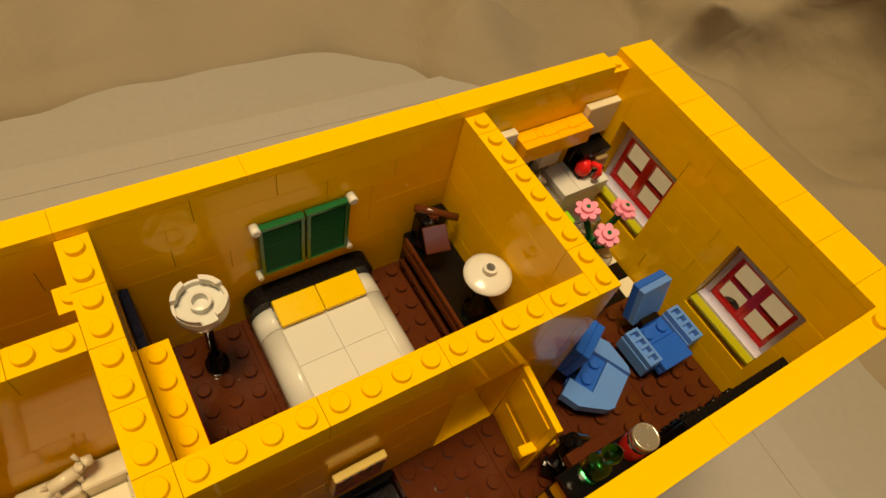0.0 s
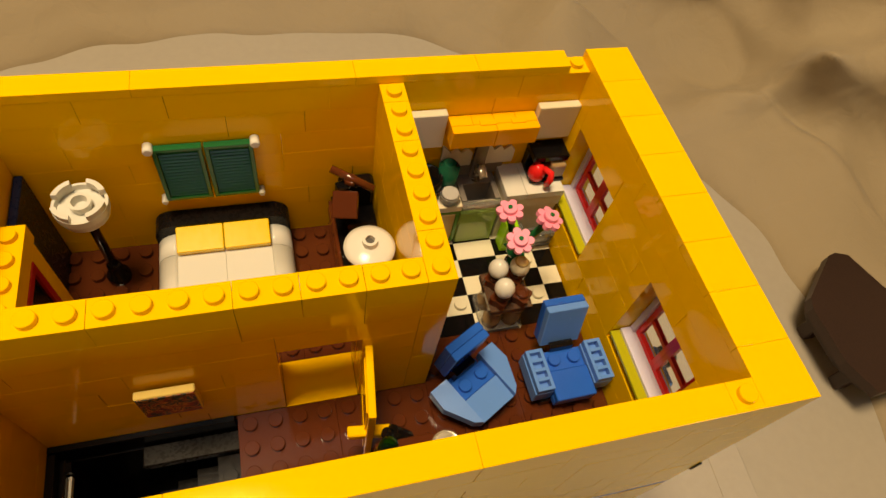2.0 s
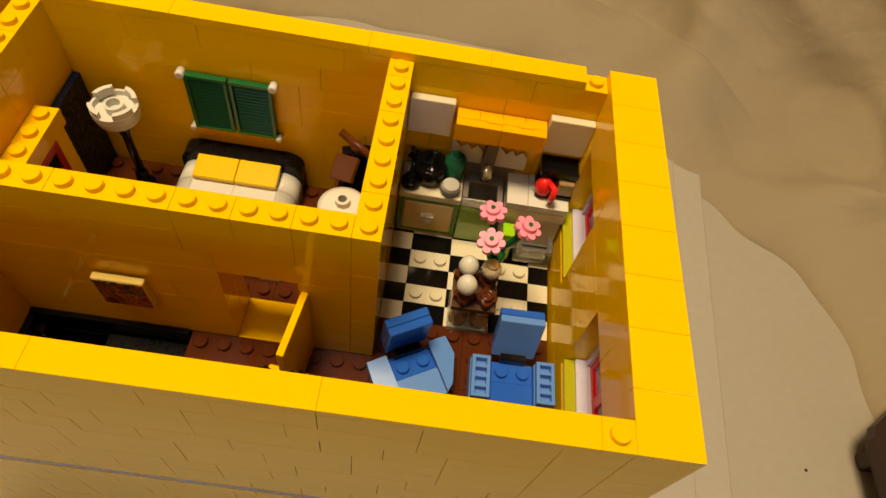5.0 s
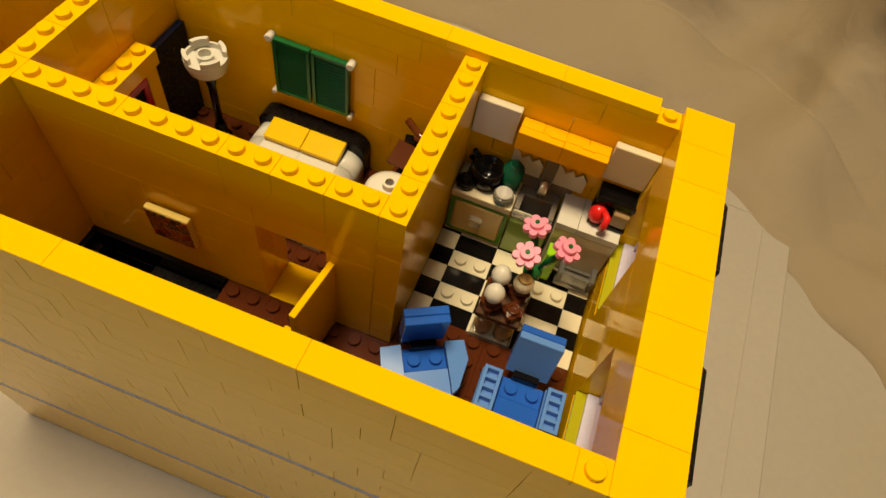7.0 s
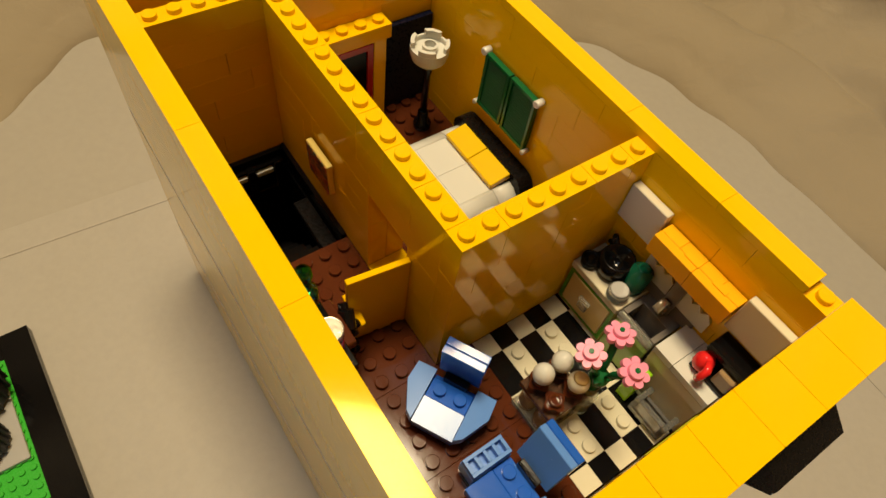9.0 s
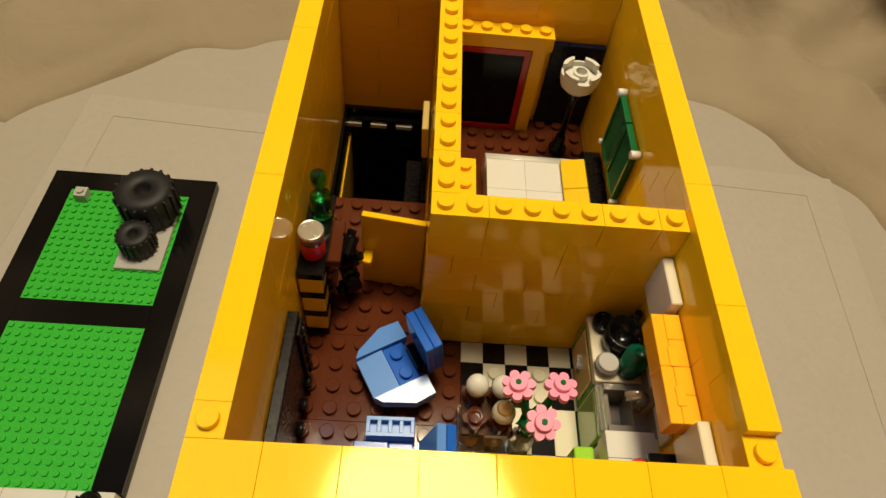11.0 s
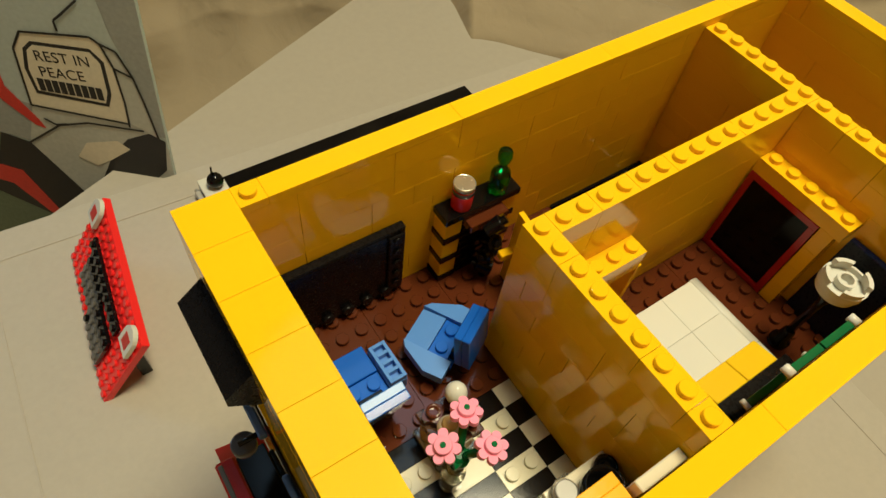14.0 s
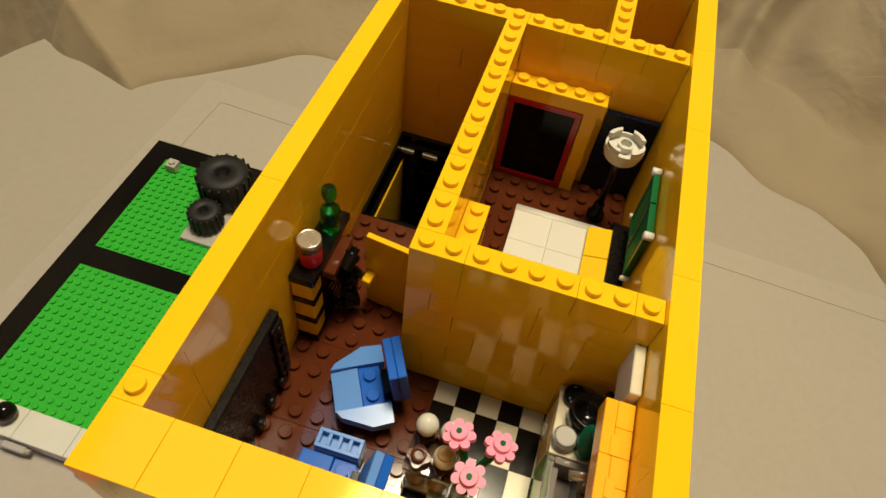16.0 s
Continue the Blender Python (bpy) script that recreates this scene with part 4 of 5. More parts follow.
def recliner():
    """Blue swivel armchair with wedge-shaped arms, turned towards the television."""
    ob = thing("armchair", "blue toy armchair with pointed pale-blue arms, turned aside", "armchair", at(1.81, -0.65, FLOOR + 0.02, 29) @ Matrix.Scale(0.94, 4), "armchairs")
    part("pedestal", Shape().lathe([(6.5 * MM, 0.05 * MM), (6.5 * MM, 2.4 * MM), (4 * MM, 3 * MM), (4 * MM, 5 * MM)], 20), BLACK, ob)
    part("seat_base", Shape().box((-1.0 * U, -1.7 * U, 3.3 * MM), (1.0 * U, 0.8 * U, 6.6 * MM), 0.0003), BLUE, ob)
    seat = Shape().box((-0.99 * U, -0.5 * U, 6.65 * MM), (0.99 * U, 0.5 * U, 9.8 * MM), 0.0003)
    for x in (-0.5, 0.5):
        seat.stud(x * U, 0, 9.8 * MM)
    part("seat", seat, BLUE, ob)
    part("seat_front", Shape().put([(-0.99 * U, -1.75 * U, 6.65 * MM), (0.99 * U, -1.75 * U, 6.65 * MM), (0.99 * U, -0.52 * U, 6.65 * MM), (-0.99 * U, -0.52 * U, 6.65 * MM),
                                     (-0.99 * U, -1.75 * U, 9.0 * MM), (0.99 * U, -1.75 * U, 9.0 * MM), (0.99 * U, -0.52 * U, 10.2 * MM), (-0.99 * U, -0.52 * U, 10.2 * MM)],
                                    [[0, 3, 2, 1], [4, 5, 6, 7], [0, 1, 5, 4], [1, 2, 6, 5], [2, 3, 7, 6], [3, 0, 4, 7]]), SKY, ob, "pale-blue sloping seat front")
    for sx in (-1, 1):
        o = [(1.02, 0.75), (1.02, -1.75), (1.35, -1.5), (2.0, -0.2), (1.95, 0.75)]
        pts = [(sx * x * U, y * U) for x, y in (o if sx > 0 else o[::-1])]
        n = len(pts)
        v = [(x, y, 6.6 * MM) for x, y in pts] + [(x, y, (12.4 - abs(x) / U * 0.7 + y / U * 0.3) * MM) for x, y in pts]
        f = [list(range(n))[::-1], list(range(n, 2 * n))] + [[i, (i + 1) % n, n + (i + 1) % n, n + i] for i in range(n)]
        part("arm", Shape().put(v, f), SKY, ob, "pale-blue wedge arm")
        part("arm_support", Shape().box((min(sx * 1.05, sx * 1.7) * U, -0.4 * U, 3.0 * MM), (max(sx * 1.05, sx * 1.7) * U, 0.6 * U, 6.5 * MM), 0.0003), BLUE, ob)
    part("hinge", Shape().box((-0.6 * U, 0.5 * U, 6.7 * MM), (0.6 * U, 0.85 * U, 13 * MM), 0.0003), BLACK, ob)
    chair_back(ob, 1.0, BLUE, BLUE, 0.88, 11, 30, -7)


def grille_chair():
    """Blue armchair with slotted pale-blue arms and a leaning back."""
    ob = thing("armchair", "blue toy armchair with slotted pale-blue arm tiles", "armchair", at(6.11, -0.43, FLOOR, 1) @ Matrix.Scale(0.94, 4), "armchairs")
    part("plinth", Shape().box((-1.5 * U, -1.6 * U, 0.05 * MM), (1.5 * U, 0.6 * U, 4.5 * MM), 0.0003), BLACK, ob)
    part("seat_base", Shape().box((-1.0 * U, -1.9 * U, 4.6 * MM), (1.0 * U, 0.6 * U, 7.6 * MM), 0.0003), BLUE, ob)
    seat = Shape().box((-0.99 * U, -0.5 * U, 7.7 * MM), (0.99 * U, 0.5 * U, 10.0 * MM), 0.0003)
    for x in (-0.5, 0.5):
        seat.stud(x * U, 0, 10.0 * MM)
    part("seat", seat, BLUE, ob)
    part("seat_front", Shape().box((-0.99 * U, -1.95 * U, 7.7 * MM), (0.99 * U, -0.52 * U, 10.9 * MM), 0.0003), BLUE, ob)
    for sx in (-1, 1):
        x0, x1 = (1.03, 1.95) if sx > 0 else (-1.95, -1.03)
        part("arm", Shape().box((x0 * U, -1.5 * U, 4.6 * MM), (x1 * U, 0.55 * U, 11.4 * MM), 0.0003), SKY, ob)
        g = Shape()
        xa, xb = (x0 + 0.04) * U, (x1 - 0.04) * U
        ya, yb, t = -1.48 * U, 0.53 * U, 1.3 * MM
        g.box((xa, ya, 11.45 * MM), (xa + t, yb, 14.4 * MM)).box((xb - t, ya, 11.45 * MM), (xb, yb, 14.4 * MM))
        for k in range(5):
            y = ya + (yb - ya - t) * k / 4
            g.box((xa + t, y, 11.45 * MM), (xb - t, y + t, 14.4 * MM))
        part("arm_grille", g, SKY, ob, "pale-blue slotted arm tile")
    part("hinge", Shape().box((-0.6 * U, 0.45 * U, 7.7 * MM), (0.6 * U, 0.8 * U, 13.5 * MM), 0.0003), BLACK, ob)
    chair_back(ob, 1.0, SKY, BLUE, 0.75, 11.5, 31.0, 14)


picture()
television()
fireplace()
can()
bottle()
recliner()
grille_chair()


# ---- kitchen ----
def breakfast_table():
    ob = thing("breakfast_table", "small brown toy table on smoky clear legs", "table", at(3.08, 1.8, FLOOR))
    part("foot_plate", Shape().box((0.05 * U, 0.05 * U, 0.05 * MM), (2.0 * U, 2.0 * U, 2.8 * MM), 0.0003), CLEAR, ob, "clear foot plate")
    for x in (0.52, 1.5):
        for y in (0.52, 1.5):
            part("leg", Shape().lathe([(3.4 * MM, 2.85 * MM), (3.4 * MM, 7 * MM), (2.7 * MM, 8 * MM), (2.7 * MM, 12 * MM), (3.4 * MM, 13 * MM), (3.4 * MM, 15.8 * MM)], 18), SMOKE, ob, "smoky clear leg", pose(x * U, y * U, 0))
    part("tabletop", Shape().box((0.02 * U, 0.02 * U, 15.9 * MM), (2.0 * U, 2.0 * U, 18.6 * MM), 0.0003), DARKSMOKE, ob, "dark smoky clear tabletop")
    for x in (0.52, 1.5):
        for y in (0.5, 1.48):
            o = []
            for k in range(32):
                a = 2 * math.pi * k / 32
                rr = (3.4 + 0.55 * math.cos(4 * a)) * MM
                o.append((rr * math.cos(a), rr * math.sin(a)))
            c = Shape().prism(o, 18.7 * MM, 22.0 * MM)
            c.lathe([(2.4 * MM, 22.0 * MM), (2.4 * MM, 23.6 * MM), (1.5 * MM, 23.7 * MM), (1.4 * MM, 22.3 * MM)], 16)
            part("egg_cup", c, BROWN, ob, "", pose(x * U, y * U, 0))
    for x, y, mat, lab in ((3.6, 2.3, WHITE, "white round toy egg in a brown cup"), (3.6, 3.28, WHITE, "white round toy egg in a brown cup"), (4.6, 3.28, CREAM, "creamy toy egg with tan top in a brown cup")):
        prof = [(0.3 * MM, -3.9 * MM)] + [((3.55 - 0.2 * math.sin(t)) * MM * math.cos(t), 3.95 * MM * math.sin(t)) for t in [(-80 + 16 * k) * math.pi / 180 for k in range(11)]] + [(0.3 * MM, 3.95 * MM)]
        e = tagged(new("egg", Shape().lathe(prof, 24).mesh("egg", mat)), lab, "egg", "eggs on the table")
        e.matrix_world = at(x, y, FLOOR + 28.2)
        if mat is CREAM:
            part("cap", Shape().lathe([(2.5 * MM, 2.75 * MM), (2.0 * MM, 3.45 * MM), (1.0 * MM, 3.98 * MM), (0.3 * MM, 4.08 * MM)], 18), TAN, e, "tan cap")


def flower_vase():
    ob = thing("flower_vase", "clear toy vase holding three pink flowers", "vase", at(4.81, 4.32, FLOOR))
    part("vase", Shape().lathe([(3.9 * MM, 0.05 * MM), (3.9 * MM, 12 * MM), (2.6 * MM, 14 * MM), (2.6 * MM, 18 * MM), (2.0 * MM, 18.2 * MM), (2.0 * MM, 13 * MM), (3.2 * MM, 11 * MM), (3.2 * MM, 2 * MM)], 24), CLEAR, ob)
    part("plant_stem", Shape().tube([(0, 0, 3 * MM), (0, 0, 24 * MM)], 1.6 * MM, 10).lathe([(1.5 * MM, 22 * MM), (3.4 * MM, 24 * MM), (3.4 * MM, 26 * MM), (1.5 * MM, 28 * MM)], 14), GREEN, ob)
    for x, y, z, tx, ty in ((-0.55, -0.75, 40.4, 8, -8), (0.86, -0.08, 43.4, 2, 12), (-0.55, 0.72, 41.0, -8, -6)):
        end = Vector((x * U, y * U, (z - 1.2) * MM))
        part("plant_stem", Shape().tube([(0, 0, 23 * MM), end * 0.45 + Vector((0, 0, 14 * MM)), end], 1.3 * MM, 9), GREEN, ob)
        f = part("flower", flower_mesh(), PINK, ob, "pink flower", pose(x * U, y * U, z * MM, tx, ty, rnd.random() * 50))
        part("flower_centre", Shape().lathe([(0.85 * MM, 3.3 * MM), (0.8 * MM, 3.7 * MM)], 10), GREEN, f, "dark green centre")
    for a in (40, 160, 285):
        part("leaf", Shape().put([(0, 0, 0), (2.2 * MM, -2 * MM, 1 * MM), (6 * MM, 0, 1.4 * MM), (2.2 * MM, 2 * MM, 1 * MM), (0, 0, 1 * MM), (2.2 * MM, -2 * MM, 2 * MM), (6 * MM, 0, 2.2 * MM), (2.2 * MM, 2 * MM, 2 * MM)],
                                 [[0, 3, 2, 1], [4, 5, 6, 7], [0, 1, 5, 4], [1, 2, 6, 5], [2, 3, 7, 6], [3, 0, 4, 7]]), GREEN, ob, "green leaf", pose(0, 0, 24 * MM, 0, -20, a))


FLOWER = []


def flower_mesh():
    if not FLOWER:
        o = []
        for k in range(84):
            a = 2 * math.pi * k / 84
            q = abs(math.sin(3.5 * a)) ** 0.55
            rr = (3.0 + 1.85 * q) * MM
            o.append((rr * math.cos(a), rr * math.sin(a)))
        s = Shape().prism(o, 0, 1.7 * MM)
        s.lathe([(2.5 * MM, 1.7 * MM), (2.5 * MM, 3.1 * MM), (2.3 * MM, 3.3 * MM)], 20)
        FLOWER.append(s.mesh("flower", PINK))
    return FLOWER[0]


def wall_cabinet(x):
    ob = thing("wall_cabinet", "white flat-fronted toy cabinet high on the kitchen wall", "cabinet", at(x, 8.98, -28.3), "wall cabinets")
    part("door", Shape().box((0.02 * U, -3.3 * MM, 0), (1.98 * U, -0.1 * MM, 16 * MM), 0.0003), CREAM, ob)


def valance():
    """Four-stud bar of orange bricks laid on their sides, the joints of its top uneven."""
    ob = thing("window_valance", "bright orange-yellow toy valance over the sink window", "valance", at(2.1, 8.98, -24.2))
    for a, b in ((0.02, 2.0), (2.01, 3.98)):
        part("front_board", Shape().box((a * U, -8.2 * MM, 0), (b * U, -4.85 * MM, 8.0 * MM), 0.0002), ORANGE, ob)
    for a, b in ((0.02, 1.0), (1.01, 2.0), (2.01, 3.0), (3.01, 3.98)):
        part("back_board", Shape().box((a * U, -4.8 * MM, 0), (b * U, -0.1 * MM, 8.05 * MM), 0.0002), ORANGE, ob)
    for a, b in ((1.3, 2.02), (2.75, 3.4)):
        part("top_lug", Shape().box((a * U, -5.6 * MM, 7.9 * MM), (b * U, -3.2 * MM, 8.45 * MM), 0.0001), ORANGE, ob)


def curtain(x):
    ob = thing("cafe_curtain", "short white toy curtain with zigzag edge behind the sink", "curtain", at(x, 8.97, -42), "curtains")
    o = [(0, 0), (1.5 * U, 0), (1.5 * U, 6.5 * MM), (1.22 * U, 9.4 * MM), (0.95 * U, 7.0 * MM), (0.72 * U, 9.6 * MM), (0.45 * U, 7.2 * MM), (0.22 * U, 9.8 * MM), (0, 11.5 * MM)]
    part("panel", Shape().prism(o, 0.1 * MM, 1.2 * MM), WHITE, ob, "", pose(0, 0, 0, 90, 0, 0))


def base_cabinet():
    ob = thing("base_cabinet", "tan toy base cabinet with a green-edged drawer", "cabinet", at(0, 7, FLOOR))
    part("body", Shape().box((0.05 * U, 0.12 * U, 0.05 * MM), (2.98 * U, 1.97 * U, 22.3 * MM), 0.0003), TAN, ob)
    part("worktop", Shape().box((0.03 * U, 0.0 * U, 22.4 * MM), (2.99 * U, 1.97 * U, 25.6 * MM), 0.0003), CREAM, ob)
    fr = Shape()
    for a, b in (((0.1, 2.0), (2.95, 3.4)), ((0.1, 20.6), (2.95, 22.0)), ((0.1, 3.4), (0.28, 20.6)), ((2.77, 3.4), (2.95, 20.6))):
        fr.box((a[0] * U, 0.03 * U, a[1] * MM), (b[0] * U, 0.118 * U, b[1] * MM))
    part("edging", fr, OLIVE, ob, "green edging")
    door = part("drawer", Shape().box((0.34 * U, 0.0, 3.6 * MM), (2.72 * U, 0.115 * U, 20.4 * MM), 0.0003), TAN, ob)
    part("handle", Shape().box((1.2 * U, -1.8 * MM, 13.6 * MM), (1.85 * U, -0.05 * MM, 15.2 * MM), 0.0004).box((1.25 * U, -1.4 * MM, 9.0 * MM), (1.8 * U, -0.05 * MM, 13.5 * MM), 0.0004), CLEAR, door, "clear drawer handle")


def sink():
    ob = thing("kitchen_sink", "smoky clear toy sink unit with silver tap", "sink", at(3, 7, FLOOR))
    part("front", Shape().box((0.04 * U, 0.06 * U, 0.05 * MM), (1.96 * U, 0.3 * U, 19.5 * MM), 0.0003), GREENCLEAR, ob, "pale green clear front")
    b = Shape()
    b.box((0.04 * U, 0.32 * U, 12 * MM), (1.96 * U, 1.96 * U, 14.4 * MM)).box((0.04 * U, 0.32 * U, 14.4 * MM), (0.3 * U, 1.96 * U, 25.2 * MM)).box((1.7 * U, 0.32 * U, 14.4 * MM), (1.96 * U, 1.96 * U, 25.2 * MM))
    b.box((0.3 * U, 1.3 * U, 14.4 * MM), (1.7 * U, 1.96 * U, 25.2 * MM)).box((0.3 * U, 0.32 * U, 14.4 * MM), (1.7 * U, 0.56 * U, 22.5 * MM))
    part("basin", b, STONEGREY, ob, "smoky grey basin")
    part("rim", Shape().box((0.04 * U, 0.0, 22.6 * MM), (1.96 * U, 0.3 * U, 25.0 * MM), 0.0003), CLEAR, ob, "clear front rim")
    part("tap", Shape().tube([(1.0 * U, 1.55 * U, 25.2 * MM), (1.0 * U, 1.55 * U, 33 * MM), (1.0 * U, 1.2 * U, 35.2 * MM), (1.0 * U, 0.75 * U, 33.5 * MM)], 1.6 * MM, 12), SILVER, ob, "silver tap")
    part("back_panel", Shape().box((-0.75 * U, 1.86 * U, 25.3 * MM), (2.35 * U, 1.965 * U, 33.4 * MM), 0.0003), STONEGREY, ob, "smoky grey panel behind the sink")
    part("splashback", Shape().box((0.7 * U, 1.62 * U, 25.3 * MM), (1.3 * U, 1.85 * U, 50 * MM), 0.0003), STONEGREY, ob, "smoky grey post behind the tap")


def counter():
    ob = thing("kitchen_counter", "white-topped toy counter under the end window", "counter", at(5.08, 7, FLOOR))
    part("body", Shape().box((0.04 * U, 0.15 * U, 0.05 * MM), (2.97 * U, 1.97 * U, 22.3 * MM), 0.0003), CREAM, ob)
    part("front_rail", Shape().box((0.04 * U, 0.03 * U, 20 * MM), (2.97 * U, 0.14 * U, 25.4 * MM), 0.0003), CREAM, ob)
    part("riser", Shape().box((0.04 * U, 0.15 * U, 22.4 * MM), (2.97 * U, 1.97 * U, 25.5 * MM), 0.0003), CREAM, ob)
    piece("top_tile", ob, 0.02, 0, 25.6, 1, 1.97, 3.2, WHITE, False)
    piece("top_tile", ob, 1.03, 0, 25.6, 1.94, 1, 3.2, WHITE, False)
    piece("top_tile", ob, 1.03, 1.0, 25.6, 1.94, 0.97, 3.2, WHITE, False)
    ob = thing("oven_door", "clear toy oven drawer pulled out under the counter", "oven door", at(6.0, 6.0, FLOOR))
    s = Shape()
    s.box((0.1 * U, 0.05 * U, 2 * MM), (1.9 * U, 0.95 * U, 4.4 * MM)).box((0.1 * U, 0.05 * U, 4.4 * MM), (0.35 * U, 0.95 * U, 11 * MM)).box((1.65 * U, 0.05 * U, 4.4 * MM), (1.9 * U, 0.95 * U, 11 * MM)).box((0.35 * U, 0.05 * U, 4.4 * MM), (1.65 * U, 0.25 * U, 11 * MM))
    part("tray", s, CLEAR, ob, "clear tray")
    part("bar", Shape().box((0.36 * U, 0.5 * U, 8 * MM), (1.64 * U, 0.66 * U, 9.6 * MM)), DGREY, ob)
    part("support", Shape().box((0.2 * U, 0.2 * U, 0.05 * MM), (1.8 * U, 0.9 * U, 1.95 * MM)), CLEAR, ob)
    lime = thing("lime_block", "small lime green toy block beside the counter", "block", at(5.25, 6.2, FLOOR))
    part("block", Shape().box((0, 0, 0.05 * MM), (0.6 * U, 0.78 * U, 17 * MM), 0.0004), LIME, lime)


def coffee_maker():
    ob = thing("coffee_maker", "black toy coffee maker with smoky tank on the counter", "coffee maker", at(6.38, 7.6, -44.8))
    part("base", Shape().box((0, 0, 0.05 * MM), (1.75 * U, 1.4 * U, 1.8 * MM), 0.0003), BLACK, ob)
    part("tower", Shape().box((0, 0.95 * U, 1.85 * MM), (1.75 * U, 1.4 * U, 9.4 * MM), 0.0003), BLACK, ob)
    part("lid", Shape().box((-0.02 * U, 0.28 * U, 9.45 * MM), (1.77 * U, 1.4 * U, 12.4 * MM), 0.0004), BLACK, ob)
    part("tank", Shape().box((0.95 * U, 0.08 * U, 1.85 * MM), (1.7 * U, 0.9 * U, 8.6 * MM), 0.0005), SMOKE, ob, "smoky clear tank")
    k = thing("kettle", "glossy red toy kettle with hooked handle", "kettle", at(6.7, 7.85, -42.95))
    part("body", Shape().lathe([(2.8 * MM, 0.02 * MM), (3.3 * MM, 1.2 * MM), (3.2 * MM, 4 * MM), (2.2 * MM, 6 * MM), (1.0 * MM, 6.8 * MM)], 20), RED, k)
    part("handle", Shape().tube([(1.8 * MM, -1.5 * MM, 6.0 * MM), (3.2 * MM, -4.6 * MM, 6.8 * MM), (3.0 * MM, -5.8 * MM, 4.2 * MM), (2.6 * MM, -5.2 * MM, 1.2 * MM)], 1.3 * MM, 10), RED, k)


def pots():
    ob = thing("cooking_pot", "black toy cooking pot with side handle on the cabinet", "pot", at(1.35, 8.1, -48))
    part("pot", Shape().lathe([(4.6 * MM, 0.02 * MM), (5.8 * MM, 2.4 * MM), (6.0 * MM, 9 * MM), (5.2 * MM, 9.2 * MM), (5.0 * MM, 2.8 * MM), (0.2 * MM, 2.2 * MM)], 28), BLACK, ob)
    part("handle", Shape().tube([(-4.6 * MM, 3.6 * MM, 7.5 * MM), (-7.4 * MM, 5.4 * MM, 8.5 * MM), (-8.0 * MM, 5.6 * MM, 4.5 * MM)], 1.3 * MM, 9), BLACK, ob)
    ob = thing("frying_pan", "small round black toy pan on the cabinet", "pan", at(0.5, 7.55, -48))
    part("pan", Shape().lathe([(3.3 * MM, 0.02 * MM), (3.6 * MM, 3 * MM), (2.8 * MM, 3.2 * MM), (2.6 * MM, 1.4 * MM), (1.2 * MM, 1.4 * MM), (1.0 * MM, 4 * MM)], 20), BLACK, ob)
    part("handle", Shape().tube([(0, 3 * MM, 2.4 * MM), (0.5 * MM, 9 * MM, 5 * MM)], 1.0 * MM, 8), BLACK, ob)
    ob = thing("canister", "dark green round toy canister on the cabinet", "canister", at(2.45, 8.35, -48))
    part("canister", Shape().lathe([(3.7 * MM, 0.02 * MM), (3.9 * MM, 0.6 * MM), (3.9 * MM, 10.8 * MM), (2.4 * MM, 11.2 * MM), (2.4 * MM, 12.8 * MM), (1.5 * MM, 12.9 * MM), (1.4 * MM, 11.4 * MM)], 22), DARKGREEN, ob)
    ob = thing("clear_dish", "round clear and white toy dish on the cabinet", "dish", at(2.4, 7.45, -48))
    part("dish", Shape().lathe([(3.6 * MM, 0.02 * MM), (3.9 * MM, 1.0 * MM), (3.9 * MM, 3.4 * MM), (3.3 * MM, 3.6 * MM)], 22), CLEAR, ob)
    part("lid", Shape().lathe([(3.3 * MM, 3.65 * MM), (3.3 * MM, 4.3 * MM), (2.9 * MM, 4.6 * MM)], 22), GREY, ob, "grey disc lid")


breakfast_table()
flower_vase()
wall_cabinet(0)
wall_cabinet(6.12)
valance()
curtain(2.15)
curtain(4.25)
base_cabinet()
sink()
counter()
coffee_maker()
pots()


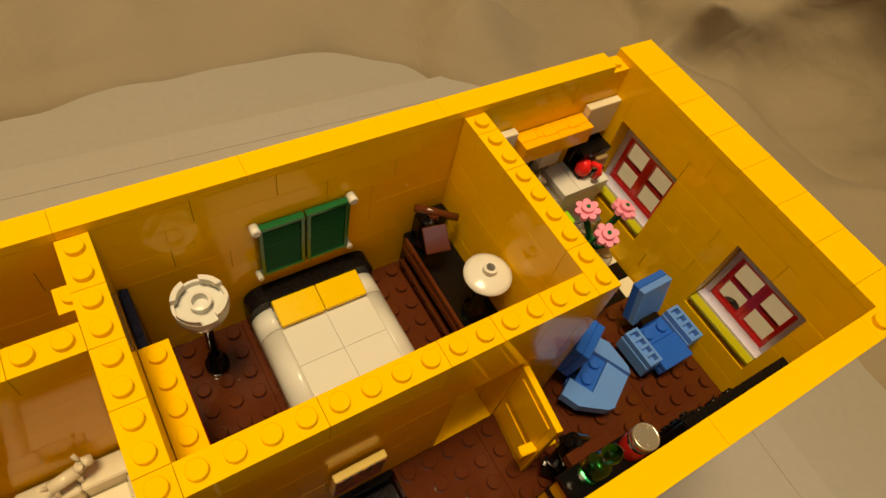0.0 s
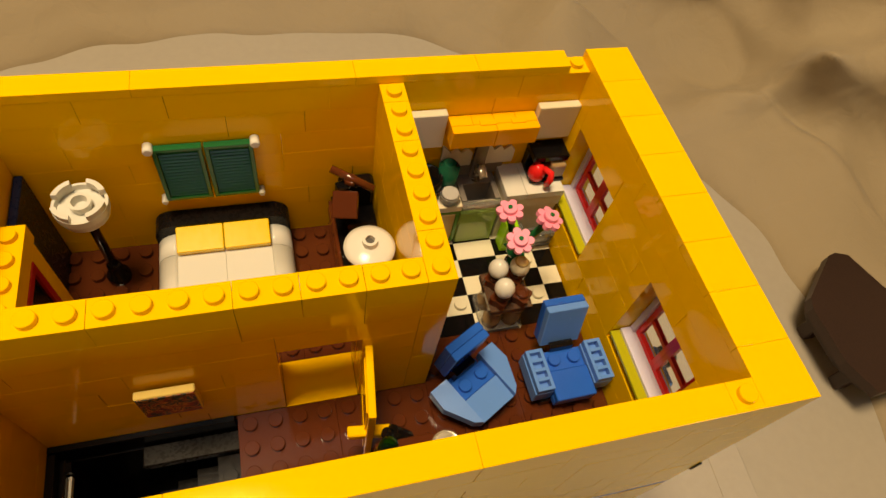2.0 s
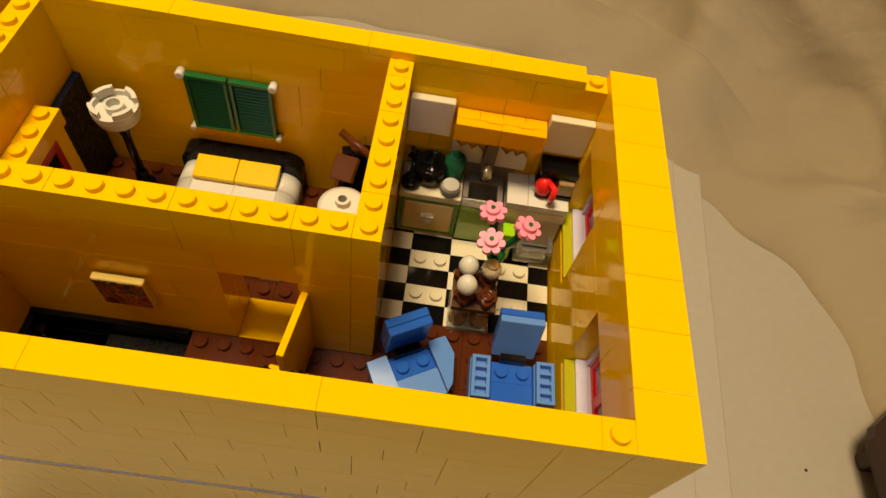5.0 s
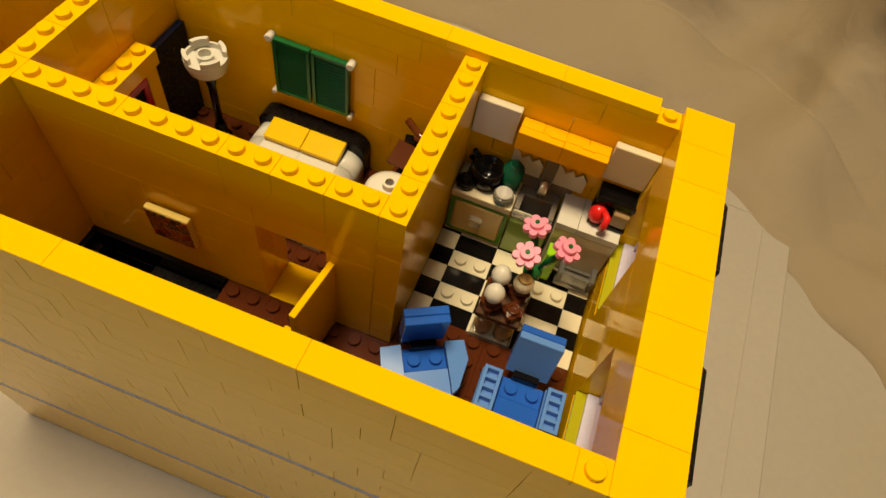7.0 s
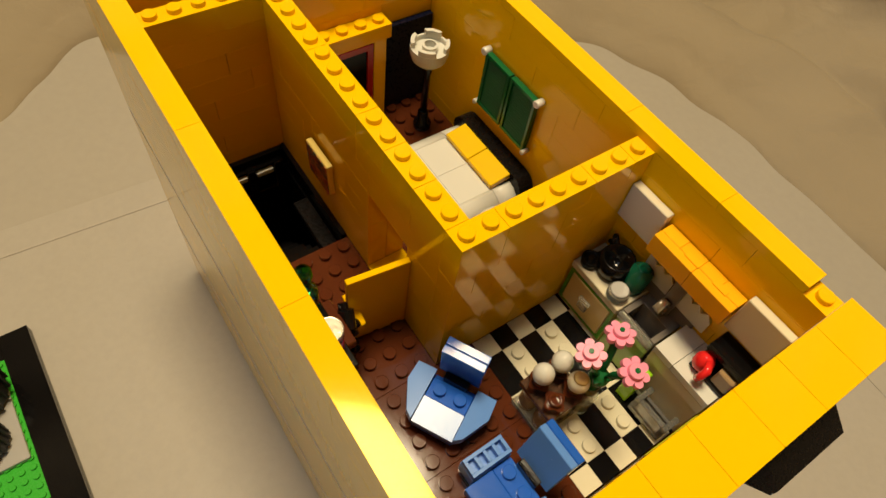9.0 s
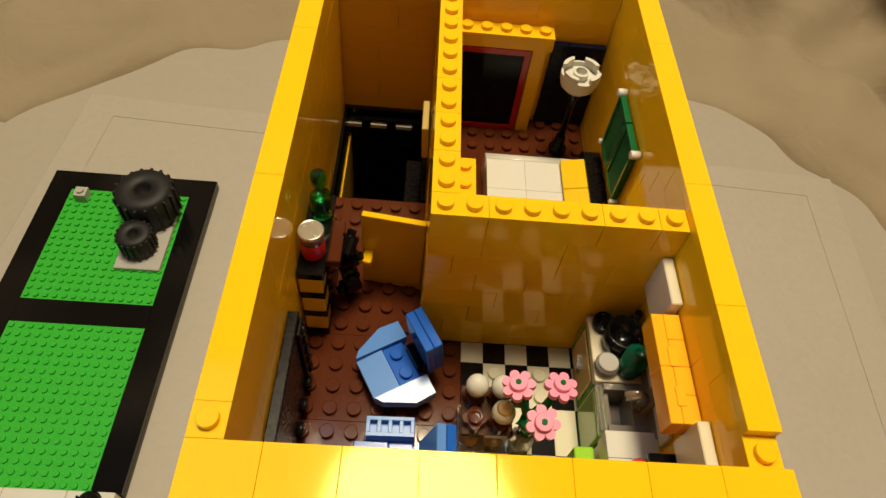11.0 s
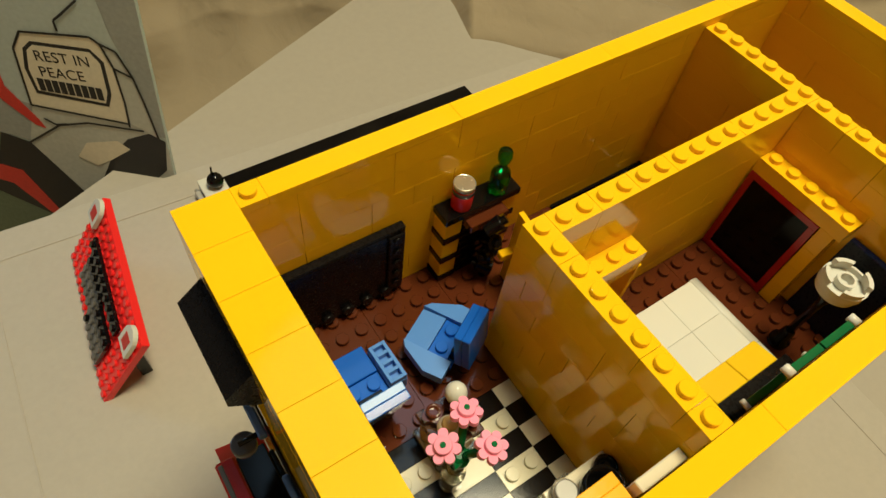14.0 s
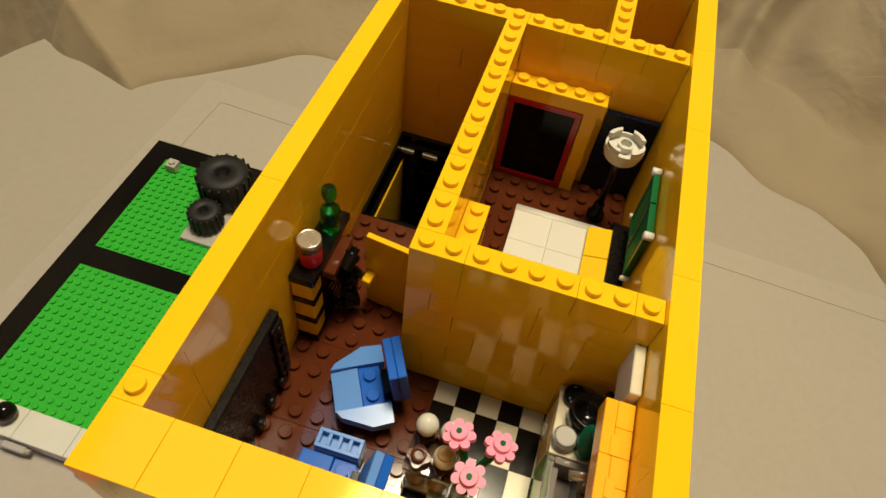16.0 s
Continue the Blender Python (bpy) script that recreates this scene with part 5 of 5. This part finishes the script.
# ---- far room ----
def sofa():
    ob = thing("sofa", "cream toy sofa with rounded arms in the far room", "sofa", at(-18.35, 4.9, FLOOR))
    part("seat", Shape().box((-1.35 * U, -3.4 * U, 0.05 * MM), (1.35 * U, -0.95 * U, 9.6 * MM), 0.0006), CREAM, ob)
    part("back", Shape().box((-1.95 * U, -0.93 * U, 0.05 * MM), (0.0 * U, -0.03 * U, 16 * MM), 0.0006), CREAM, ob)
    part("back", Shape().box((0.02 * U, -0.93 * U, 0.05 * MM), (1.95 * U, -0.03 * U, 16 * MM), 0.0006), CREAM, ob)
    for sx in (-1, 1):
        o = [(0, 0.05 * MM), (0.62 * U, 0.05 * MM)] + [(0.31 * U + 0.31 * U * math.cos(t * math.pi / 10), 11 * MM + 3.2 * MM * math.sin(t * math.pi / 10)) for t in range(11)]
        part("arm", Shape().prism(o, 0, 2.5 * U), CREAM, ob, "", pose((1.36 if sx > 0 else -1.98) * U, -0.95 * U, 0, 90, 0, 0))
    d = thing("toy_animal", "cream plastic toy animal standing on the sofa back", "toy", at(-18.6, 4.42, FLOOR + 16, 12) @ Matrix.Scale(0.85, 4))
    s = Shape()
    s.tube([(-5 * MM, 0, 5 * MM), (4 * MM, 0, 5.4 * MM)], 2.3 * MM, 12)
    for x in (-4.2, 3.2):
        for y in (-1.5, 1.5):
            s.tube([(x * MM, y * MM, 0.05 * MM), (x * MM, y * MM * 0.9, 4.6 * MM)], 1.0 * MM, 8)
    s.tube([(3.6 * MM, 0, 5.4 * MM), (6.4 * MM, 0, 8.6 * MM)], 1.9 * MM, 10)
    s.tube([(6.0 * MM, 0, 8.8 * MM), (9.0 * MM, 0, 7.6 * MM)], 1.9 * MM, 10)
    for y in (-1.7, 1.7):
        s.tube([(6.0 * MM, y * MM * 0.7, 9.4 * MM), (5.4 * MM, y * MM * 1.4, 12 * MM)], 0.8 * MM, 8)
    s.tube([(-5 * MM, 0, 6 * MM), (-7.2 * MM, 0, 9.4 * MM)], 0.8 * MM, 8)
    part("body", s, CREAM, d)
    b = thing("side_block", "black and grey toy blocks beside the sofa", "block", at(-16.35, 2.2, FLOOR))
    piece("brick", b, 0, 0, 0.05, 0.32, 1, 15, BLACK, False)
    piece("brick", b, 0, 1.02, 0.05, 0.32, 1, 12, BROWN, False)


sofa()


# ---- garden plate, sign and other things on the board ----
def garden():
    ob = thing("garden_plate", "bright green studded plates bordered with black on the board", "baseplate", at(-24, -32.25, BOARD))
    z = 4.6
    part("underlay", Shape().box((0, 0, 0.05 * MM), (27 * U, 14 * U, z * MM), 0.0003), BLACK, ob)
    for x, nx in ((2, 11), (15, 12)):
        many = 16 if nx == 11 else 17          # finer studs than the house's
        part("green_plate", brick_mesh(many, 14, 4.0, GRASS), GRASS, ob, "bright green plate with fine studs", at(x, 2, z + 0.05) @ Matrix.Diagonal((nx / many, 10 / 14, 0.8, 1)))
    for x, y, nx, ny in ((0, 0, 27, 2), (0, 12, 27, 2), (0, 2, 2, 10), (13, 2, 2, 10)):
        piece("border_plate", ob, x, y, z + 0.05, nx, ny, 3.2, BLACK, False)
    wall_ob = thing("white_kerb", "low white toy wall with grey clips at the garden's end", "wall", at(3, -32.4, BOARD))
    for k, n in ((0, 4), (4, 3), (7, 4), (11, 3)):
        part("block", Shape().box((0.05 * U, (k + 0.01) * U, 0.05 * MM), (2.2 * U, (k + n - 0.01) * U, 12.6 * MM), 0.0004), WHITE, wall_ob)
    for y in (1.5, 7.2, 13.0):
        part("clip", Shape().box((2.22 * U, (y - 0.9) * U, 3 * MM), (2.75 * U, (y + 0.9) * U, 7.6 * MM), 0.0006).tube([(2.5 * U, (y - 1.2) * U, 6 * MM), (2.5 * U, (y + 1.2) * U, 6 * MM)], 1.5 * MM, 8), GREY, wall_ob, "light grey clip")
    for y in (-31.0, -26.4, -19.5):
        c = thing("black_cherry", "glossy black ball with a short stalk", "ornament", at(3.9, y, BOARD + 12.62), "black balls on the kerb")
        r = 5.8
        part("ball", Shape().lathe([(0.4 * MM, 0.02 * MM)] + [(r * MM * math.cos(t), (r + r * math.sin(t)) * MM) for t in [(-75 + 15 * k) * math.pi / 180 for k in range(11)]] + [(0.4 * MM, 2 * r * MM)], 24), BLACK, c)
        part("stalk", Shape().tube([(0, 0, 10.8 * MM), (0.8 * MM, -0.6 * MM, 14.5 * MM), (0.2 * MM, -1.6 * MM, 18 * MM)], 0.7 * MM, 8), BLACK, c)
    g = thing("stone_slab", "light grey toy slab on the green plate", "slab", at(-21, -24.1, BOARD + 8.0))
    part("slab", Shape().box((0, 0, 0.05 * MM), (7.0 * U, 3.6 * U, 3.2 * MM), 0.0004), GREY, g)
    for x, y, r, h in ((-19.7, -22.5, 18.2, 26), (-16.05, -22.5, 11.0, 17)):
        t = thing("tyre", "black ribbed toy tyre lying flat on the slab", "tyre", at(x, y, BOARD + 11.4), "tyres")
        part("tread", Shape().lathe([(r * 0.8 * MM, 0.02 * MM), (r * 0.97 * MM, 0.1 * h * MM), (r * 0.97 * MM, 0.9 * h * MM), (r * 0.86 * MM, h * MM), (r * 0.34 * MM, h * MM), (r * 0.26 * MM, 0.92 * h * MM), (r * 0.2 * MM, 0.58 * h * MM)], 36), RUBBER, t)
        lug = Shape().box((r * 0.93 * MM, -0.9 * MM, 0.12 * h * MM), (r * 1.06 * MM, 0.9 * MM, 0.92 * h * MM), 0.0003).mesh("lug", RUBBER)
        for k in range(18):
            part("lug", lug, RUBBER, t, "", pose(0, 0, 0, 0, 0, 20 * k))
    b = thing("grey_brick", "single light grey brick on the green plate", "brick", at(-21.6, -29.4, BOARD + 7.9))
    piece("brick", b, 0, 0, 0, 1, 1, 7, GREY)


def sign():
    """Red studded plate propped upright, with white arched tags on its upper corners."""
    ob = thing("red_sign", "red studded toy sign board propped up on the table", "sign", at(16.7, -30.9, BOARD, -7) @ pose(0, 0, 0.6 * MM, 0, 0, 0) @ pose(0, 0, 0, 0, 53, 0) @ Matrix.Scale(0.875, 4))
    n, m, t = 16, 8, 5.4 * MM
    # local x runs down the slope, y along the edge, z out of the face
    base = Shape().box((-m * U, 0, -t), (0, n * U, 0), 0.0004)
    for i in range(m):
        for j in range(n):
            base.stud(-(i + 0.5) * U, (j + 0.5) * U, 0, 12)
    part("plate", base, RED, ob)
    for name, mat, cells in (("dark_plate", BLACK, ((5, 3, 1, 3), (5, 6, 1, 4), (5, 10, 1, 3), (4, 4, 1, 2), (4, 6, 1, 3), (3, 9, 1, 2), (3, 11, 1, 2), (1, 8, 1, 1))),
                             ("grey_plate", DGREY, ((2, 4, 1, 2), (3, 4, 1, 3), (2, 6, 1, 3), (3, 7, 1, 2), (1, 9, 1, 2), (2, 9, 1, 2), (1, 11, 1, 2), (2, 11, 1, 2)))):
        for i, j, ni, nj in cells:
            s = Shape().box((-(i + ni) * U + 0.06 * MM, j * U + 0.06 * MM, 1.75 * MM), (-i * U - 0.06 * MM, (j + nj) * U - 0.06 * MM, 4.4 * MM), 0.0002)
            for q in range(nj):
                s.stud(-(i + 0.5) * U, (j + q + 0.5) * U, 4.4 * MM, 12)
            part(name, s, mat, ob)
    for y in (0.1, n - 2.2):
        o = [(-6.0 * U, y * U), (-6.0 * U, (y + 2.0) * U)] + [(-7.4 * U - 1.0 * U * math.sin(k * math.pi / 10), (y + 1.0) * U + 1.0 * U * math.cos(k * math.pi / 10)) for k in range(11)]
        tag = part("arched_tag", Shape().prism(o[::-1], 1.75 * MM, 4.8 * MM), WHITE, ob, "white arched tag")
        part("tag_panel", Shape().box((-7.6 * U, (y + 0.45) * U, 4.82 * MM), (-6.4 * U, (y + 1.55) * U, 5.0 * MM), 0.00005), PRINTRED, tag, "small red panel")
    part("prop", Shape().box((-m * U * 0.75, n * U - 1.8 * U, -t - 4 * MM), (-m * U * 0.6, n * U - 0.9 * U, -t - 0.05 * MM), 0.0004), BLACK, ob)
    leg = Shape().box((-0.4 * U, -0.4 * U, 0), (0.4 * U, 0.4 * U, 20 * MM), 0.0004)
    part("leg", leg, BLACK, ob, "", ob.matrix_world.inverted() @ at(15.0, -18.0, BOARD + 0.05))


def comic():
    """Printed comic cover standing upright beyond the table's edge: a gravestone drawing."""
    side, back = Vector((-0.754, 0.657, 0)), Vector((-0.657, -0.754, 0))
    rise = Vector((0, 0, 1)) * math.cos(radians(10)) + back * math.sin(radians(10))
    out = side.cross(rise)
    m = Matrix(((side.x, rise.x, out.x, 9.39 * U), (side.y, rise.y, out.y, -38.1 * U), (side.z, rise.z, out.z, -238 * MM), (0, 0, 0, 1)))
    m = m @ pose(0, -112 * MM, 0)
    ob = thing("comic_book", "printed comic cover with a drawn gravestone, standing upright", "comic book", m)
    k = 112
    part("cover", Shape().box((-137 * MM, 0, -3 * MM), (31 * MM, 260 * MM, 0), 0.0004), PRINTSKY, ob)

    def flat(name, mat, pts, z, label=""):
        pts = [(x * MM, (y + k) * MM) for x, y in pts]
        area = sum(a[0] * b[1] - b[0] * a[1] for a, b in zip(pts, pts[1:] + pts[:1]))
        part(name, Shape().prism(pts if area > 0 else pts[::-1], z * MM, (z + 0.1) * MM), mat, ob, label)

    flat("print_border", PRINTGREY, [(4, 147.5), (6, 134), (9.4, 112), (17.7, 84), (25, 39), (30.5, 39), (30.5, 147.5)], 0.05)
    flat("print_cloud", PRINTSTONE, [(-136, 70), (-110, 92), (-84, 100), (-72, 120), (-95, 140), (-136, 128)], 0.05)
    flat("print_mist", PRINTGREY, [(-136, 22), (-136, 62), (-100, 58), (-72, 52), (-61, 50), (-64, 16), (-95, 21)], 0.08)
    flat("print_field", PRINTGREEN, [(-136, 26), (-95, 21), (-74, 16), (-44, -28), (-17, -18), (30.5, -60), (30.5, -111), (-136, -111)], 0.12)
    flat("stone_mound", PRINTMIST, [(-61, 50), (6, 46.5), (25, 39), (30.5, 30), (30.5, -58), (-17, -17), (-44, -27), (-74, 16)], 0.2)
    flat("print_shadow", INK, [(-136, 18), (-102, 2), (-94, 21), (-74, 16), (-44, -28), (-77, -57), (-136, -30)], 0.3)
    flat("stone_side", PRINTMIST, [(1.2, 105.6), (10.5, 102), (17.7, 84.5), (21.3, 66.4), (25, 39), (6.2, 46.8), (7.5, 63.8), (6.2, 89.5)], 0.3)
    flat("stone_front", PRINTSTONE, [(-58.8, 93), (-50.6, 105.6), (-4.6, 109.6), (1.2, 105.6), (6.2, 89.5), (7.5, 63.8), (6.2, 46.8), (-61.4, 49.9)], 0.35, "cream gravestone front")
    flat("stone_plaque", INK, [(-52.4, 94), (-46, 99.8), (-7, 101), (0.4, 93), (-0.4, 69), (-4.6, 58.6), (-54.2, 60.4), (-56.2, 79)], 0.5)
    flat("stone_face", PRINTSTONE, [(-50, 93), (-45, 97.4), (-7.6, 98.6), (-2.2, 91.6), (-3, 70), (-6.2, 61), (-52, 63), (-53.4, 79)], 0.65)
    flat("stone_hatch", INK, [(-11.7, 18.5), (2, 33), (19, 41), (30, 36), (26, 10), (6, -12), (-17, -18), (-26, -8)], 0.5)
    flat("stone_hatch", PRINTSTONE, [(-30, 24), (-6, 30), (2, 24), (-14, 12), (-27, 4), (-40, 10)], 0.62)
    flat("red_streak", PRINTRED, [(-82, 116), (-76, 86), (-76, 62), (-60, 38), (-57, 31), (-64, 33), (-82, 50), (-92, 74), (-94, 108)], 0.5, "red stroke")
    flat("red_streak", PRINTRED, [(-136, -2), (-108, -10), (-90, -13), (-72, -50), (-70, -60), (-80, -54), (-102, -28), (-136, -22)], 0.5, "red stroke")
    lines = ((-58.8, 93, -50.6, 105.6), (-50.6, 105.6, -4.6, 109.6), (-4.6, 109.6, 1.2, 105.6), (1.2, 105.6, 6.2, 89.5), (6.2, 89.5, 7.5, 63.8), (7.5, 63.8, 6.4, 44),
             (-61.4, 49.9, 6.2, 46.8), (-58.8, 93, -61.4, 49.9), (10.5, 102, 17.7, 84.5), (17.7, 84.5, 21.3, 66.4), (21.3, 66.4, 25.5, 38), (1.2, 105.6, 10.5, 102), (6.2, 89.5, 17.7, 84.5),
             (-24.6, 110, -25, 117), (-25, 117, -18.7, 122), (-18.7, 122, -6, 133), (-74, 16, -46, 36), (-46, 36, -24, 42), (-24, 42, 16, 42.5), (-56, 40, -48, 36), (-48, 36, -40, 38))
    for x0, y0, x1, y1 in lines:
        a, b = Vector((x0 * MM, (y0 + k) * MM, 0)), Vector((x1 * MM, (y1 + k) * MM, 0))
        w = (b - a).normalized().cross(Vector((0, 0, 1))) * 0.75 * MM
        part("ink_line", Shape().prism([tuple((a + w).xy), tuple((b + w).xy), tuple((b - w).xy), tuple((a - w).xy)], 0.8 * MM, 0.9 * MM), INK, ob)
    for text, x, y in (("REST IN", -46.5, 86.5), ("PEACE", -46.5, 75.0)):
        cu = bpy.data.curves.new("lettering", "FONT")
        cu.body, cu.size, cu.extrude, cu.align_x, cu.space_character = text, 10.6 * MM, 0.05 * MM, "LEFT", 1.02
        cu.materials.append(INK)
        o = new("lettering", cu)
        dg = bpy.context.evaluated_depsgraph_get()
        me = bpy.data.meshes.new_from_object(o.evaluated_get(dg))
        bpy.data.objects.remove(o)
        part("lettering", me, INK, ob, "black hand-drawn capitals", pose(x * MM, (y + k) * MM, 0.85 * MM, 0, 0, 2))
    for i in range(9):
        s = Shape().box((0, 0, 0), (4.2 * MM, 9.4 * MM, 0.1 * MM), 0.00002)
        part("dark_bar", s, INK, ob, "", pose((-50.2 + i * 4.95) * MM, (63.6 - 0.05 * i + k) * MM, 0.85 * MM))


def wall_bracket():
    # Bracket of bars and a disc, no lamp.
    ob = thing("end_wall_bracket", "bar coloured with its blue highlight, and grey disc, outside the end wall", "bracket", at(10 + SHELL, -1.6, -66))
    part("bar", Shape().box((0.14 * U, -1.0 * U, 2 * MM), (0.5 * U, 0.9 * U, 5 * MM), 0.0006), BLUEGLINT, ob)
    part("mount", Shape().box((0.02 * U, -4.46 * U, -2 * MM), (0.13 * U, 5.2 * U, 6 * MM), 0.0003), BLACK, ob, "black strip along the wall")
    part("lower_bar", Shape().box((0.14 * U, 2.6 * U, 1 * MM), (0.42 * U, 4.6 * U, 4 * MM), 0.0006), BLUEGLINT, ob)
    part("arm", Shape().tube([(0.35 * U, 0.62 * U, 3 * MM), (1.25 * U, 0.55 * U, 2 * MM)], 1.0 * MM, 10), BLACK, ob)
    part("disc", Shape().lathe([(3.9 * MM, -2.4 * MM), (4.1 * MM, -2.0 * MM), (4.1 * MM, 0.4 * MM), (3.7 * MM, 0.8 * MM)], 28), DGREY, ob, "dark grey round disc", pose(1.08 * U, 0.55 * U, 0))
    wedge = thing("red_hood", "small red wedge-shaped hood low on the end wall", "awning", at(10 + SHELL, -4.6, -166))
    part("hood", Shape().prism([(0.02 * U, 0), (2.55 * U, 2.4 * MM), (2.6 * U, 8.4 * MM), (0.02 * U, 1.2 * MM)], 0, 1.45 * U), DARKRED, wedge, "", pose(0, 0, 0, 90, 0, 0))
    box = thing("red_box", "dark red and black toy box outside the end wall", "box", at(10.0 + SHELL, -2.5, -118))
    part("box", Shape().box((1.7 * U, 0, 0), (2.6 * U, 6.4 * U, 18 * MM), 0.0008), DARKRED, box)
    part("strip", Shape().box((2.28 * U, 0.2 * U, 18.02 * MM), (2.5 * U, 6.2 * U, 19 * MM), 0.0003), DGREY, box, "grey strip along the rim")
    part("panel", Shape().box((0.3 * U, 0.05 * U, 0.0), (1.68 * U, 6.3 * U, 15 * MM), 0.0004), BLACK, box)
    part("mount", Shape().box((0.02 * U, 0.4 * U, 2 * MM), (0.29 * U, 5.6 * U, 12 * MM), 0.0004), BLACK, box)


def stool():
    """Dark wooden stool standing on the table's rim, its corner pointing at the house."""
    ob = thing("stool", "dark stained wooden stool beside the table", "stool", at(0, 0, BOARD - 6.4))
    o = [(37.4, 7.2), (37.0, 6.2), (37.1, 1.3), (38.4, -1.6), (44.0, -1.4), (45.5, 6.0), (43.6, 10.6), (42.4, 11.0), (41.6, 10.8)]
    top = Shape().prism([(x * U, y * U) for x, y in o[::-1]], 27 * MM, 35 * MM)
    part("seat", top, WOOD, ob)
    part("apron", Shape().prism([((41.2 + (x - 41.2) * 0.86) * U, (5 + (y - 5) * 0.86) * U) for x, y in o[::-1]], 19 * MM, 26.9 * MM), WOOD, ob)
    for x, y in ((38.9, 5.6), (39.2, 0.8), (42.9, 0.8), (42.4, 8.6)):
        part("leg", Shape().box(((x - 0.6) * U, (y - 0.6) * U, 0.2 * MM), ((x + 0.6) * U, (y + 0.6) * U, 18.9 * MM), 0.001), WOOD, ob)


garden()
sign()
comic()
wall_bracket()
stool()
